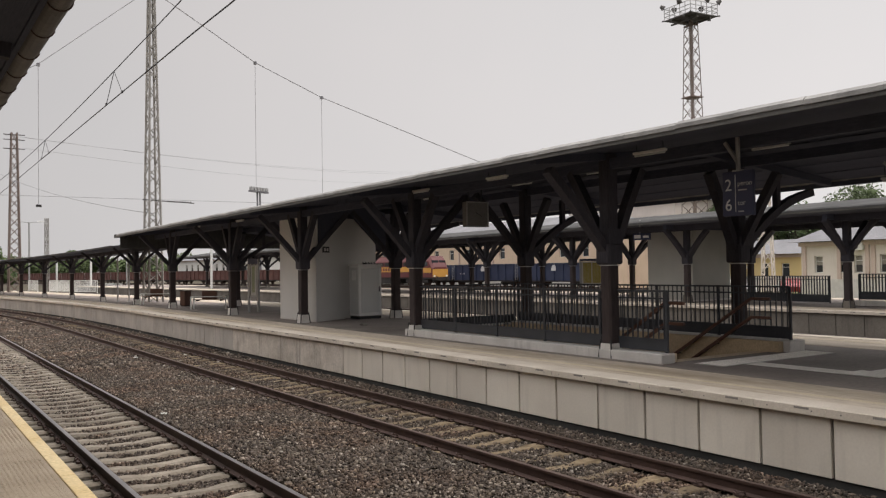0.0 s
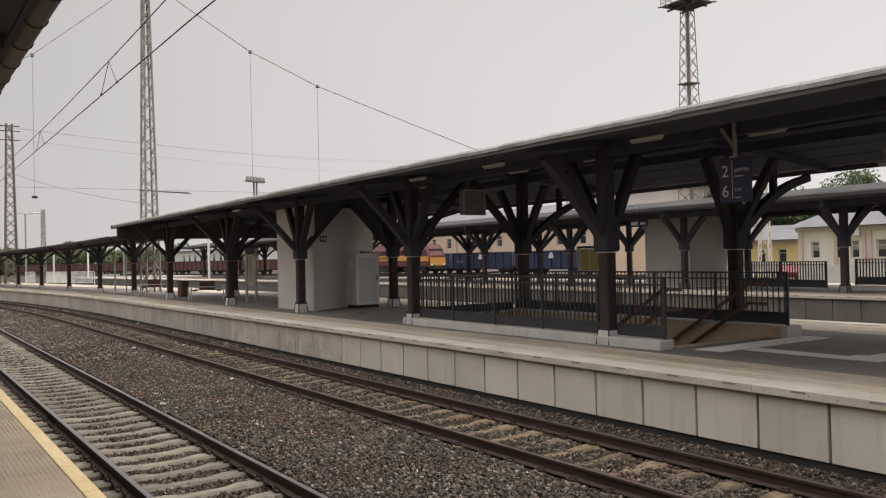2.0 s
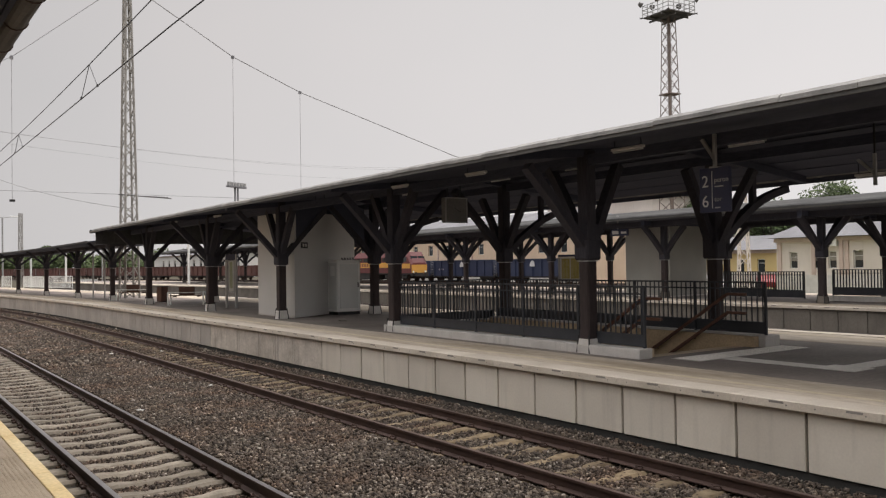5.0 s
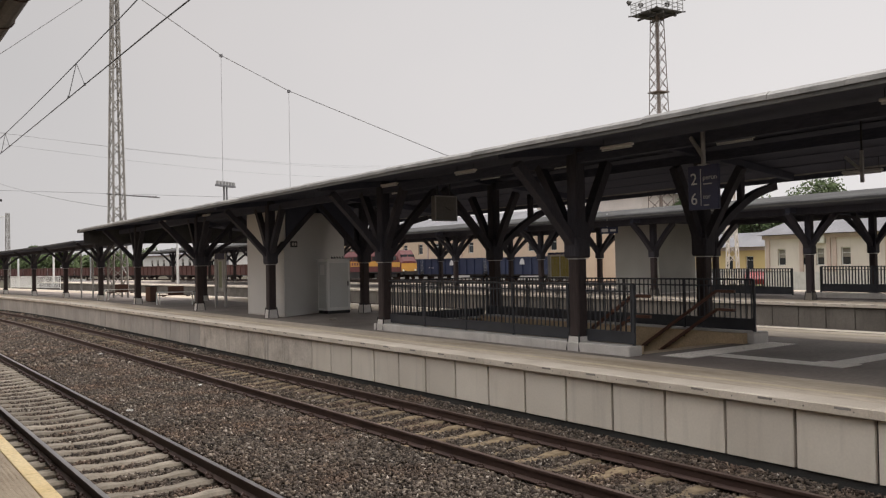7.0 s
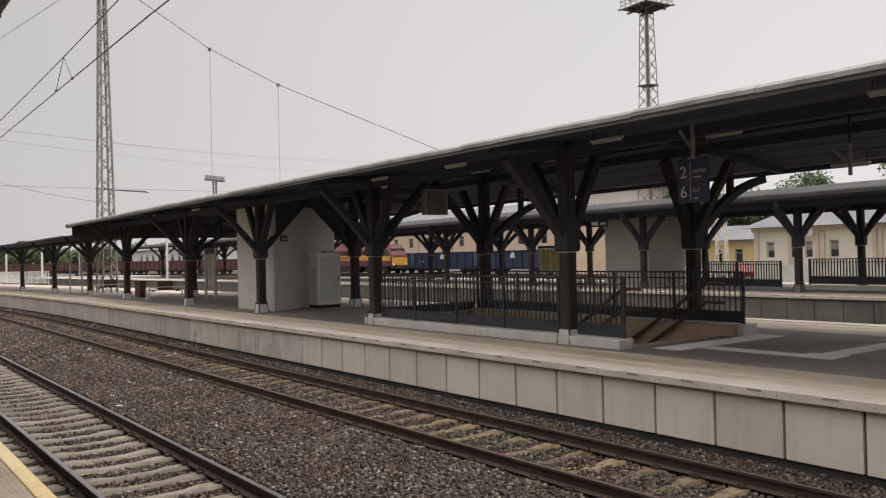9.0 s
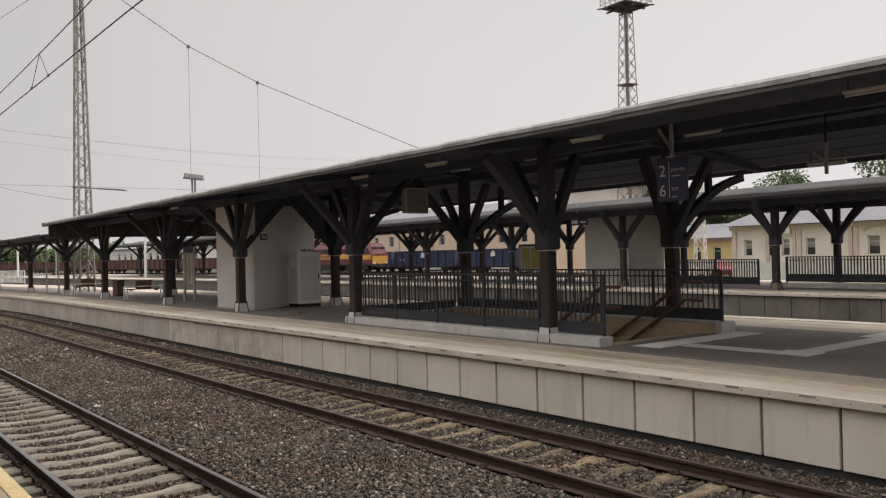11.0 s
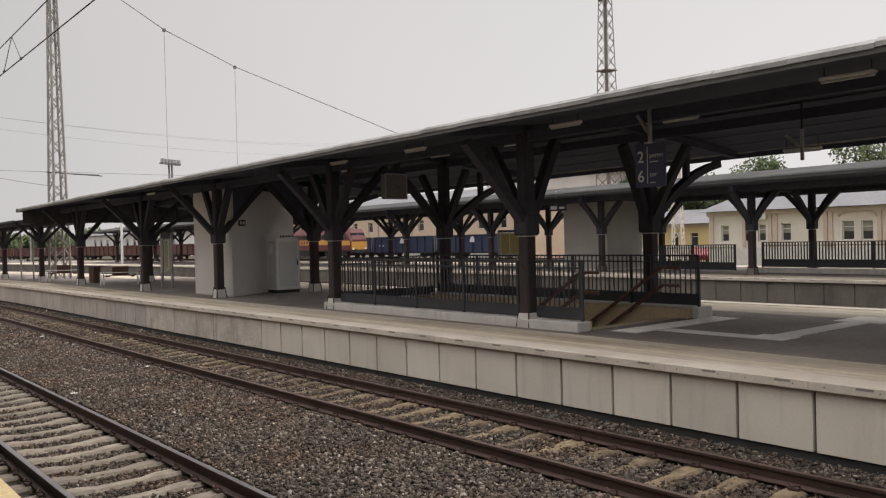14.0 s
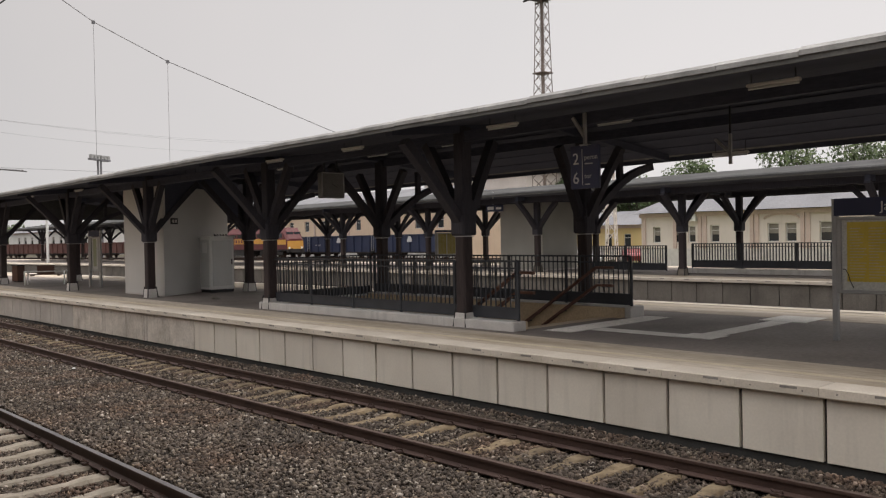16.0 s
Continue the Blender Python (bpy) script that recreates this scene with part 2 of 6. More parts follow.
M = {
    "ballast": mat("ballast", (0.055, 0.042, 0.034), (0.1, 0.08, 0.068), 0.95, 0.6, 25, 1.0, dist=0.04),
    "earth": mat("earth", (0.058, 0.052, 0.038), (0.10, 0.088, 0.064), 0.95, 0.05, 3, 0.3, spec=0.1),
    "rail_side": mat("rusty_rail_steel", (0.046, 0.025, 0.019), (0.074, 0.043, 0.033), 0.7, 2, 50, 0.2, metal=0.2),
    "rail_top": mat("worn_rail_head", (0.16, 0.15, 0.15), (0.23, 0.22, 0.21), 0.38, 1, 30, 0.05, metal=0.9),
    "rail_top_rust": mat("rusted_rail_head", (0.085, 0.055, 0.045), (0.12, 0.085, 0.07), 0.6, 2, 30, 0.1, metal=0.5),
    "sleeper": mat("sleeper_concrete", (0.145, 0.122, 0.092), (0.265, 0.232, 0.186), 0.9, 3, 30, 0.3, rand=0.2),
    "sleeper_old": mat("sleeper_stained", (0.085, 0.058, 0.03), (0.25, 0.192, 0.12), 0.9, 5, 30, 0.3, rand=0.3),
    "panel": mat("precast_concrete", (0.595, 0.54, 0.458), (0.69, 0.635, 0.545), 0.85, 0.8, 30, 0.06, rand=0.07, streak=0.13, amp=0.045),
    "panel_old": mat("greyed_precast_concrete", (0.35, 0.32, 0.285), (0.45, 0.415, 0.37), 0.88, 1.2, 20, 0.1, rand=0.08, streak=0.25, amp=0.07),
    # dirt, darkened further for the shade under the platform overhang
    "shaded_dirt": mat("shaded_track_dirt", (0.028, 0.023, 0.018), (0.05, 0.041, 0.033), 0.9, 1.5, 25, 0.8, dist=0.03),
    "gap": mat("joint_filler", (0.05, 0.045, 0.04), (0.07, 0.065, 0.06), 0.9),
    "coping": mat("coping_concrete", (0.50, 0.44, 0.36), (0.62, 0.555, 0.47), 0.8, 1.2, 40, 0.1, rand=0.07, amp=0.1),
    "paving": mat("buff_paving", (0.33, 0.262, 0.185), (0.58, 0.505, 0.41), 0.8, 0.6, 9, 0.2, amp=0.22, stretch=(2.2, 0.4, 1)),
    "line": mat("faded_yellow_line", (0.52, 0.44, 0.30), (0.60, 0.52, 0.38), 0.8, 3, 40, 0.1),
    "asphalt": mat("platform_asphalt", (0.17, 0.145, 0.13), (0.30, 0.262, 0.238), 0.75, 0.45, 14, 0.3, spec=0.15, amp=0.16),
    "tactile": mat("tactile_concrete", (0.76, 0.725, 0.665), (0.88, 0.84, 0.78), 0.85, 2.5, 30, 0.2, rand=0.1),
    # darker than the studs: shading of the gaps is in this colour
    "tactile_base": mat("gap_shaded_tactile_base", (0.34, 0.32, 0.29), (0.44, 0.415, 0.38), 0.85, 2.5, 30, 0.2),
    "panel_dirty": mat("stained_precast_concrete", (0.40, 0.355, 0.30), (0.60, 0.545, 0.475), 0.88, 2.2, 18, 0.2, rand=0.08, streak=0.45, amp=0.16),
    "tile": mat("grey_platform_tile", (0.26, 0.208, 0.148), (0.345, 0.285, 0.21), 0.8, 1.5, 60, 0.3, rand=0.1, amp=0.16),
    "yellow_edge": mat("yellow_edge_paint", (0.55, 0.41, 0.2), (0.62, 0.5, 0.29), 0.75, 2, 30, 0.1),
    "wood": mat("dark_stained_timber", (0.046, 0.045, 0.055), (0.060, 0.056, 0.066), 0.8, 2, 30, 0.4, stretch=(1, 1, 0.15), spec=0.25),
    "post_paint": mat("brown_post_paint", (0.042, 0.033, 0.034), (0.062, 0.046, 0.044), 0.7, 2, 30, 0.3, stretch=(1, 1, 0.15), spec=0.25),
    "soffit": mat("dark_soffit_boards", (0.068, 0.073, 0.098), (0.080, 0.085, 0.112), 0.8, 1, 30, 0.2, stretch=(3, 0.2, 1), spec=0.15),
    "flashing": mat("weathered_zinc_flashing", (0.17, 0.167, 0.158), (0.31, 0.303, 0.287), 0.6, 2.5, 30, 0.1, metal=0.2, rand=0.06, amp=0.12),
    "felt": mat("roofing_felt", (0.06, 0.06, 0.06), (0.1, 0.1, 0.098), 0.9, 0.7, 20, 0.25, spec=0.06, streak=0.2),
    "plinth": mat("plinth_concrete", (0.58, 0.56, 0.53), (0.68, 0.66, 0.63), 0.85, 4, 50, 0.2, amp=0.1),
    "kerb": mat("kerb_concrete", (0.52, 0.50, 0.47), (0.64, 0.615, 0.58), 0.85, 2, 40, 0.2, streak=0.2, amp=0.1),
    "iron": mat("grey_painted_iron", (0.029, 0.032, 0.039), (0.042, 0.045, 0.053), 0.6, 3, 60, 0.1),
    "handrail": mat("brown_wooden_handrail", (0.085, 0.035, 0.022), (0.12, 0.05, 0.03), 0.5, 3, 40, 0.1),
    "tan": mat("tan_stair_tiles", (0.48, 0.365, 0.23), (0.58, 0.455, 0.30), 0.6, 1.5, 30, 0.1),
    "render": mat("grey_rendered_wall", (0.58, 0.575, 0.55), (0.64, 0.63, 0.61), 0.9, 0.7, 60, 0.1, amp=0.04),
    "cab": mat("light_grey_steel_cabinet", (0.70, 0.71, 0.69), (0.75, 0.76, 0.74), 0.45, 1.5, 30, 0.03, amp=0.02),
    "cab_frame": mat("white_steel_edge", (0.86, 0.86, 0.84), (0.9, 0.9, 0.88), 0.4, 2, 30, 0.03, amp=0.02),
    "black": mat("black_plastic", (0.012, 0.012, 0.013), (0.02, 0.02, 0.02), 0.5),
    "lampwhite": mat("lamp_housing_white", (0.66, 0.64, 0.60), (0.72, 0.70, 0.67), 0.4, amp=0.03),
    "navy": mat("navy_sign_enamel", (0.014, 0.018, 0.055), (0.018, 0.023, 0.066), 0.45, 2, 30, 0.0, amp=0.03),
    "white": mat("white_lettering", (0.52, 0.52, 0.52), (0.58, 0.58, 0.58), 0.6, 2, 30, 0.0, amp=0.02),
    "steel": mat("galvanised_steel", (0.33, 0.33, 0.33), (0.42, 0.42, 0.41), 0.5, 3, 40, 0.05, metal=0.3, amp=0.06),
    "lattice": mat("weathered_lattice_paint", (0.20, 0.185, 0.165), (0.36, 0.35, 0.325), 0.6, 1.5, 30, 0.05),
    "rustlattice": mat("rusty_lattice_steel", (0.14, 0.105, 0.088), (0.22, 0.175, 0.15), 0.7, 0.5, 30, 0.05),
    "darklattice": mat("dark_steel", (0.06, 0.055, 0.05), (0.09, 0.085, 0.08), 0.6, 1, 30, 0.05),
    "wire": mat("copper_wire_dark", (0.05, 0.05, 0.052), (0.07, 0.07, 0.072), 0.6),
    "greywire": mat("steel_cable", (0.28, 0.28, 0.29), (0.33, 0.33, 0.34), 0.6),
    "paper": mat("yellow_timetable_paper", (0.60, 0.44, 0.06), (0.66, 0.50, 0.09), 0.7, 3, 30, 0.0, amp=0.05),
    "paperwhite": mat("white_notice_paper", (0.55, 0.55, 0.52), (0.62, 0.62, 0.58), 0.7, 3, 30, 0.0),
    "blue": mat("blue_wagon_paint", (0.017, 0.025, 0.06), (0.028, 0.038, 0.08), 0.6, 0.8, 20, 0.1, streak=0.3, amp=0.08),
    "brown": mat("brown_wagon_paint", (0.095, 0.04, 0.034), (0.145, 0.064, 0.052), 0.7, 0.8, 20, 0.1, streak=0.35, amp=0.1),
    "maroon": mat("maroon_engine_paint", (0.1, 0.022, 0.024), (0.14, 0.032, 0.032), 0.5, 0.8, 20, 0.05, amp=0.05),
    "orange": mat("yellow_orange_engine_band", (0.55, 0.27, 0.05), (0.62, 0.33, 0.07), 0.5, 0.8, 20, 0.05, amp=0.05),
    # maroon made paler and pinker: sky reflection put into the colour
    "pink": mat("sky_paled_engine_roof", (0.17, 0.065, 0.065), (0.22, 0.09, 0.085), 0.6, 0.8, 20, 0.05),
    "bogie": mat("black_underframe", (0.02, 0.018, 0.017), (0.035, 0.03, 0.028), 0.8),
    "cream": mat("cream_render", (0.60, 0.54, 0.485), (0.69, 0.625, 0.57), 0.9, 0.4, 30, 0.05, streak=0.12, amp=0.04),
    "pilaster": mat("pinkish_pilaster", (0.5, 0.39, 0.34), (0.57, 0.455, 0.4), 0.9, 1, 30, 0.05),
    "peach": mat("peach_render", (0.62, 0.47, 0.34), (0.7, 0.55, 0.41), 0.9, 0.3, 20, 0.05, streak=0.15, amp=0.04),
    "yellow": mat("yellow_render", (0.60, 0.46, 0.21), (0.66, 0.52, 0.27), 0.9, 0.4, 20, 0.05, amp=0.04),
    "slate": mat("grey_roof_sheet", (0.17, 0.17, 0.18), (0.23, 0.23, 0.24), 0.7, 0.4, 10, 0.1, spec=0.15),
    "frame": mat("white_window_frame", (0.70, 0.70, 0.68), (0.75, 0.75, 0.73), 0.5, amp=0.03),
    "glass": glass_mat("window_glass"),
    "bark": mat("bark", (0.07, 0.055, 0.04), (0.11, 0.09, 0.07), 0.95, 3, 20, 0.5),
    "leaf": mat("foliage", (0.045, 0.075, 0.022), (0.085, 0.115, 0.04), 0.8, 0.4, 8, 0.0, island=0.45),
    "green": mat("green_wagon_paint", (0.09, 0.17, 0.04), (0.13, 0.22, 0.06), 0.6, 0.8, 20, 0.1, streak=0.3, amp=0.08),
    "lamplens": mat("clear_headlight_glass", (0.8, 0.8, 0.76), (0.85, 0.85, 0.8), 0.15, amp=0.02),
    "red": mat("red_car_paint", (0.2, 0.018, 0.02), (0.25, 0.025, 0.028), 0.3),
    "silver": mat("pale_car_paint", (0.55, 0.56, 0.57), (0.6, 0.6, 0.61), 0.3),
    "rubber": mat("tyre_rubber", (0.015, 0.015, 0.015), (0.025, 0.025, 0.025), 0.9),
    "grass": mat("dry_grass", (0.12, 0.13, 0.05), (0.19, 0.18, 0.08), 0.95, 0.3, 10, 0.4),
    "farwall": mat("weathered_far_wall", (0.115, 0.102, 0.086), (0.19, 0.17, 0.145), 0.9, 1.0, 30, 0.2, rand=0.1, streak=0.3),
    "mark": mat("worn_rubber_mark", (0.20, 0.18, 0.16), (0.28, 0.26, 0.23), 0.9),
    "dial": mat("dull_grey_dial", (0.17, 0.165, 0.16), (0.21, 0.205, 0.2), 0.6, 3, 30, 0.0),
    "gutter": mat("weathered_gutter", (0.10, 0.09, 0.085), (0.16, 0.145, 0.135), 0.6, 2, 30, 0.1, metal=0.2),
    "render_far": mat("greenish_grey_render", (0.36, 0.355, 0.32), (0.42, 0.415, 0.38), 0.9, 0.7, 60, 0.1, amp=0.04),
    "paper_old": mat("dull_yellow_paper", (0.36, 0.30, 0.08), (0.42, 0.355, 0.11), 0.7, 3, 30, 0.0, amp=0.05),
    "mapgreen": mat("green_map_print", (0.33, 0.37, 0.24), (0.42, 0.44, 0.31), 0.7, 6, 30, 0.0, amp=0.1),
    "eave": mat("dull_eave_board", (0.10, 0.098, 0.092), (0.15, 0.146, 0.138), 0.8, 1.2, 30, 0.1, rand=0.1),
    "dark_wall": mat("dark_wall_base", (0.03, 0.03, 0.028), (0.05, 0.048, 0.045), 0.9),
}


def stone_mat():
    """Broken stone: every lump its own shade, from near black to pale."""
    m = bpy.data.materials.new("broken_stone")
    m.use_nodes = True
    n, l = m.node_tree.nodes, m.node_tree.links
    b = n["Principled BSDF"]
    b.inputs["Roughness"].default_value = 0.9
    geo = n.new("ShaderNodeNewGeometry")
    ramp = n.new("ShaderNodeValToRGB")
    e = ramp.color_ramp.elements
    e[0].position, e[0].color = 0.0, (0.026, 0.019, 0.014, 1)
    e[1].position, e[1].color = 1.0, (0.40, 0.36, 0.31, 1)
    for p, c in ((0.3, (0.050, 0.037, 0.027, 1)), (0.55, (0.083, 0.062, 0.045, 1)), (0.75, (0.11, 0.088, 0.072, 1)), (0.9, (0.165, 0.13, 0.095, 1)), (0.97, (0.24, 0.205, 0.165, 1))):
        k = e.new(p)
        k.color = c
    l.new(geo.outputs["Random Per Island"], ramp.inputs["Fac"])
    big = n.new("ShaderNodeTexNoise")
    big.inputs["Scale"].default_value, big.inputs["Detail"].default_value = 0.7, 4.0
    l.new(geo.outputs["Position"], big.inputs["Vector"])
    tone = n.new("ShaderNodeMapRange")
    tone.inputs["From Min"].default_value, tone.inputs["From Max"].default_value = 0.3, 0.7
    tone.inputs["To Min"].default_value, tone.inputs["To Max"].default_value = 0.7, 1.16
    l.new(big.outputs["Fac"], tone.inputs["Value"])
    mul = n.new("ShaderNodeMixRGB")
    mul.blend_type = "MULTIPLY"
    mul.inputs["Fac"].default_value = 1.0
    l.new(ramp.outputs["Color"], mul.inputs["Color1"])
    l.new(tone.outputs["Result"], mul.inputs["Color2"])
    # rust dust in drifts, thicker on some stones
    rust = n.new("ShaderNodeTexNoise")
    rust.inputs["Scale"].default_value, rust.inputs["Detail"].default_value = 0.9, 6.0
    off = n.new("ShaderNodeVectorMath")
    off.inputs[1].default_value = (31.0, 7.0, 3.0)
    l.new(geo.outputs["Position"], off.inputs[0])
    l.new(off.outputs["Vector"], rust.inputs["Vector"])
    rr = n.new("ShaderNodeMapRange")
    rr.inputs["From Min"].default_value, rr.inputs["From Max"].default_value = 0.47, 0.68
    rr.inputs["To Min"].default_value, rr.inputs["To Max"].default_value = 0.0, 0.5
    l.new(rust.outputs["Fac"], rr.inputs["Value"])
    tint = n.new("ShaderNodeMixRGB")
    tint.blend_type = "MULTIPLY"
    tint.inputs["Color2"].default_value = (1.3, 0.88, 0.66, 1)
    l.new(rr.outputs["Result"], tint.inputs["Fac"])
    l.new(mul.outputs["Color"], tint.inputs["Color1"])
    l.new(tint.outputs["Color"], b.inputs["Base Color"])
    return m


M["stone"] = stone_mat()


# ---------------------------------------------------------------- building helpers
HOME = {}


def thing(name, at=(0, 0, 0), rz=0.0, label="", category="", group="", kind=""):
    ob = new(name)
    m = pose(*at, 0, 0, rz)
    ob.matrix_basis = m
    HOME[ob] = m
    return tagged(ob, label, category, group, kind)


def mesh_from(bm, name, material):
    me = bpy.data.meshes.new(name)
    bm.to_mesh(me)
    bm.free()
    me.materials.append(M[material])
    return me


def part(name, bm, material, parent, label=""):
    """Links a bmesh in its thing's own axes as one mesh under it."""
    ob = new(name, mesh_from(bm, name, material))
    ob.parent = parent
    return tagged(ob, label)


def solid(name, bm, material, label, category, kind="", group=""):
    return tagged(new(name, mesh_from(bm, name, material)), label, category, group, kind)


def piece(name, me, parent, m):
    ob = new(name, me)
    ob.parent = parent
    ob.matrix_basis = m
    return ob


def box(bm, x0, x1, y0, y1, z0, z1, bev=0.0):
    r = bmesh.ops.create_cube(bm, size=1.0)
    vs = r["verts"]
    for v in vs:
        v.co = Vector(((x0 + x1) / 2 + v.co.x * (x1 - x0), (y0 + y1) / 2 + v.co.y * (y1 - y0), (z0 + z1) / 2 + v.co.z * (z1 - z0)))
    if bev:
        es = list({e for v in vs for e in v.link_edges})
        bmesh.ops.bevel(bm, geom=es, offset=bev, segments=1, affect="EDGES")
    return bm


def boxes(*rows):
    bm = bmesh.new()
    for r in rows:
        box(bm, *r)
    return bm


def beam(bm, p, q, w, h=None, up=(0, 0, 1)):
    """A squared bar from p to q, w wide and h deep."""
    h = h or w
    p, q = Vector(p), Vector(q)
    d = (q - p).normalized()
    s = d.cross(Vector(up))
    s = s.normalized() if s.length > 1e-4 else Vector((1, 0, 0))
    u = s.cross(d)
    ring = [(-1, -1), (1, -1), (1, 1), (-1, 1)]
    a = [bm.verts.new(p + s * (i * w / 2) + u * (j * h / 2)) for i, j in ring]
    b = [bm.verts.new(q + s * (i * w / 2) + u * (j * h / 2)) for i, j in ring]
    bm.faces.new(a[::-1]), bm.faces.new(b)
    for i in range(4):
        bm.faces.new((a[i], a[(i + 1) % 4], b[(i + 1) % 4], b[i]))
    return bm


def bars(rows, w, h=None):
    bm = bmesh.new()
    for p, q in rows:
        beam(bm, p, q, w, h)
    return bm


def sweep(bm, pts, w, h, up=(0, 0, 1)):
    """A bar of even section along a bent line."""
    pts = [Vector(p) for p in pts]
    rings = []
    for i, p in enumerate(pts):
        d = (pts[min(i + 1, len(pts) - 1)] - pts[max(i - 1, 0)]).normalized()
        s = d.cross(Vector(up))
        s = s.normalized() if s.length > 1e-4 else Vector((1, 0, 0))
        u = s.cross(d)
        rings.append([bm.verts.new(p + s * (a * w / 2) + u * (b * h / 2)) for a, b in ((-1, -1), (1, -1), (1, 1), (-1, 1))])
    for a, b in zip(rings, rings[1:]):
        for i in range(4):
            bm.faces.new((a[i], a[(i + 1) % 4], b[(i + 1) % 4], b[i]))
    bm.faces.new(rings[0][::-1]), bm.faces.new(rings[-1])
    return bm


def tube(bm, pts, r, n=8):
    pts = [Vector(p) for p in pts]
    rings = []
    for i, p in enumerate(pts):
        d = (pts[min(i + 1, len(pts) - 1)] - pts[max(i - 1, 0)]).normalized()
        s = d.cross(Vector((0, 0, 1)) if abs(d.z) < 0.95 else Vector((1, 0, 0))).normalized()
        u = s.cross(d)
        rings.append([bm.verts.new(p + (s * math.cos(a) + u * math.sin(a)) * r) for a in [2 * math.pi * k / n for k in range(n)]])
    for a, b in zip(rings, rings[1:]):
        for i in range(n):
            bm.faces.new((a[i], a[(i + 1) % n], b[(i + 1) % n], b[i]))
    bm.faces.new(rings[0][::-1]), bm.faces.new(rings[-1])
    return bm


def prism(bm, plan, z0, z1):
    a = [bm.verts.new((x, y, z0)) for x, y in plan]
    b = [bm.verts.new((x, y, z1)) for x, y in plan]
    n = len(plan)
    bm.faces.new(a[::-1]), bm.faces.new(b)
    for i in range(n):
        bm.faces.new((a[i], a[(i + 1) % n], b[(i + 1) % n], b[i]))
    bmesh.ops.recalc_face_normals(bm, faces=bm.faces)
    return bm


def cyl(bm, c, r, h, n=16, axis="z", r2=None):
    """A round body whose middle is c."""
    turn = {"z": Matrix(), "x": Matrix.Rotation(radians(90), 4, "Y"), "y": Matrix.Rotation(radians(90), 4, "X")}[axis]
    bmesh.ops.create_cone(bm, cap_ends=True, segments=n, radius1=r, radius2=r if r2 is None else r2, depth=h, matrix=Matrix.Translation(c) @ turn)
    return bm


def letters(text, size):
    """Flat raised letters of the built-in font, in the x-y plane, from the left end of the base line."""
    cu = bpy.data.curves.new("letters", "FONT")
    cu.body, cu.size, cu.extrude = text, size, 0.003
    tmp = bpy.data.objects.new("letters", cu)
    me = bpy.data.meshes.new_from_object(tmp)
    bm = bmesh.new()
    bm.from_mesh(me)
    bpy.data.objects.remove(tmp)
    bpy.data.meshes.remove(me)
    return bm


def bend(y):
    """How far the line swings towards the near side as it runs on."""
    if y < 40:
        return 0.0
    return -0.0023 * (y - 40) ** 2 if y < 62 else -1.1132 - 0.1012 * (y - 62)


def strip(x0, x1, ys, z0, z1, skip=None):
    """A slab that follows the bend, open to holes where skip(y) holds."""
    bm = bmesh.new()
    prev = None
    f0 = x0 if callable(x0) else (lambda y: x0)
    f1 = x1 if callable(x1) else (lambda y: x1)
    for y in ys:
        b = bend(y)
        prev_new = [bm.verts.new(p) for p in ((f0(y) + b, y, z0), (f1(y) + b, y, z0), (f1(y) + b, y, z1), (f0(y) + b, y, z1))]
        if prev:
            for i in range(4):
                bm.faces.new((prev[i], prev_new[i], prev_new[(i + 1) % 4], prev[(i + 1) % 4]))
        else:
            bm.faces.new(prev_new)
        prev = prev_new
    bm.faces.new(prev[::-1])
    bmesh.ops.recalc_face_normals(bm, faces=bm.faces)
    return bm


def spread(a, b, step):
    n = max(1, round((b - a) / step))
    return [a + (b - a) * i / n for i in range(n + 1)]


# ---------------------------------------------------------------- ground
STAIR = (11.75, 14.45, 10.1, 18.3)
bm = bmesh.new()
gx, gy = [-2500, STAIR[0], STAIR[1], 2500], [-2500, STAIR[2], STAIR[3], 2500]
gv = [[bm.verts.new((x, y, -0.3)) for y in gy] for x in gx]
for i in range(3):
    for j in range(3):
        if (i, j) != (1, 1):
            bm.faces.new((gv[i][j], gv[i + 1][j], gv[i + 1][j + 1], gv[i][j + 1]))
solid("ground", bm, "earth", "flat brown station ground reaching the horizon", "ground", "structure")

YS = [-14, 0, 10, 20, 30, 40] + list(range(43, 130, 3))
solid("ballast_bed", strip(1.5, 9.36, YS, -0.30, -0.255), "ballast", "grey-brown crushed stone ballast between the platforms", "ballast", "structure")
# dark strip: dirt plus the overhang's shade, put into its colour
solid("shaded_track_strip", strip(1.34, 2.29, YS, -0.256, -0.235), "shaded_dirt", "dark strip of dirt and painted shade between the platform wall and the rail", "dirt", "structure")
solid("ballast_bed", strip(18.3, 28.4, YS, -0.28, -0.12), "ballast", "grey-brown crushed stone ballast under the far tracks", "ballast", "structure")


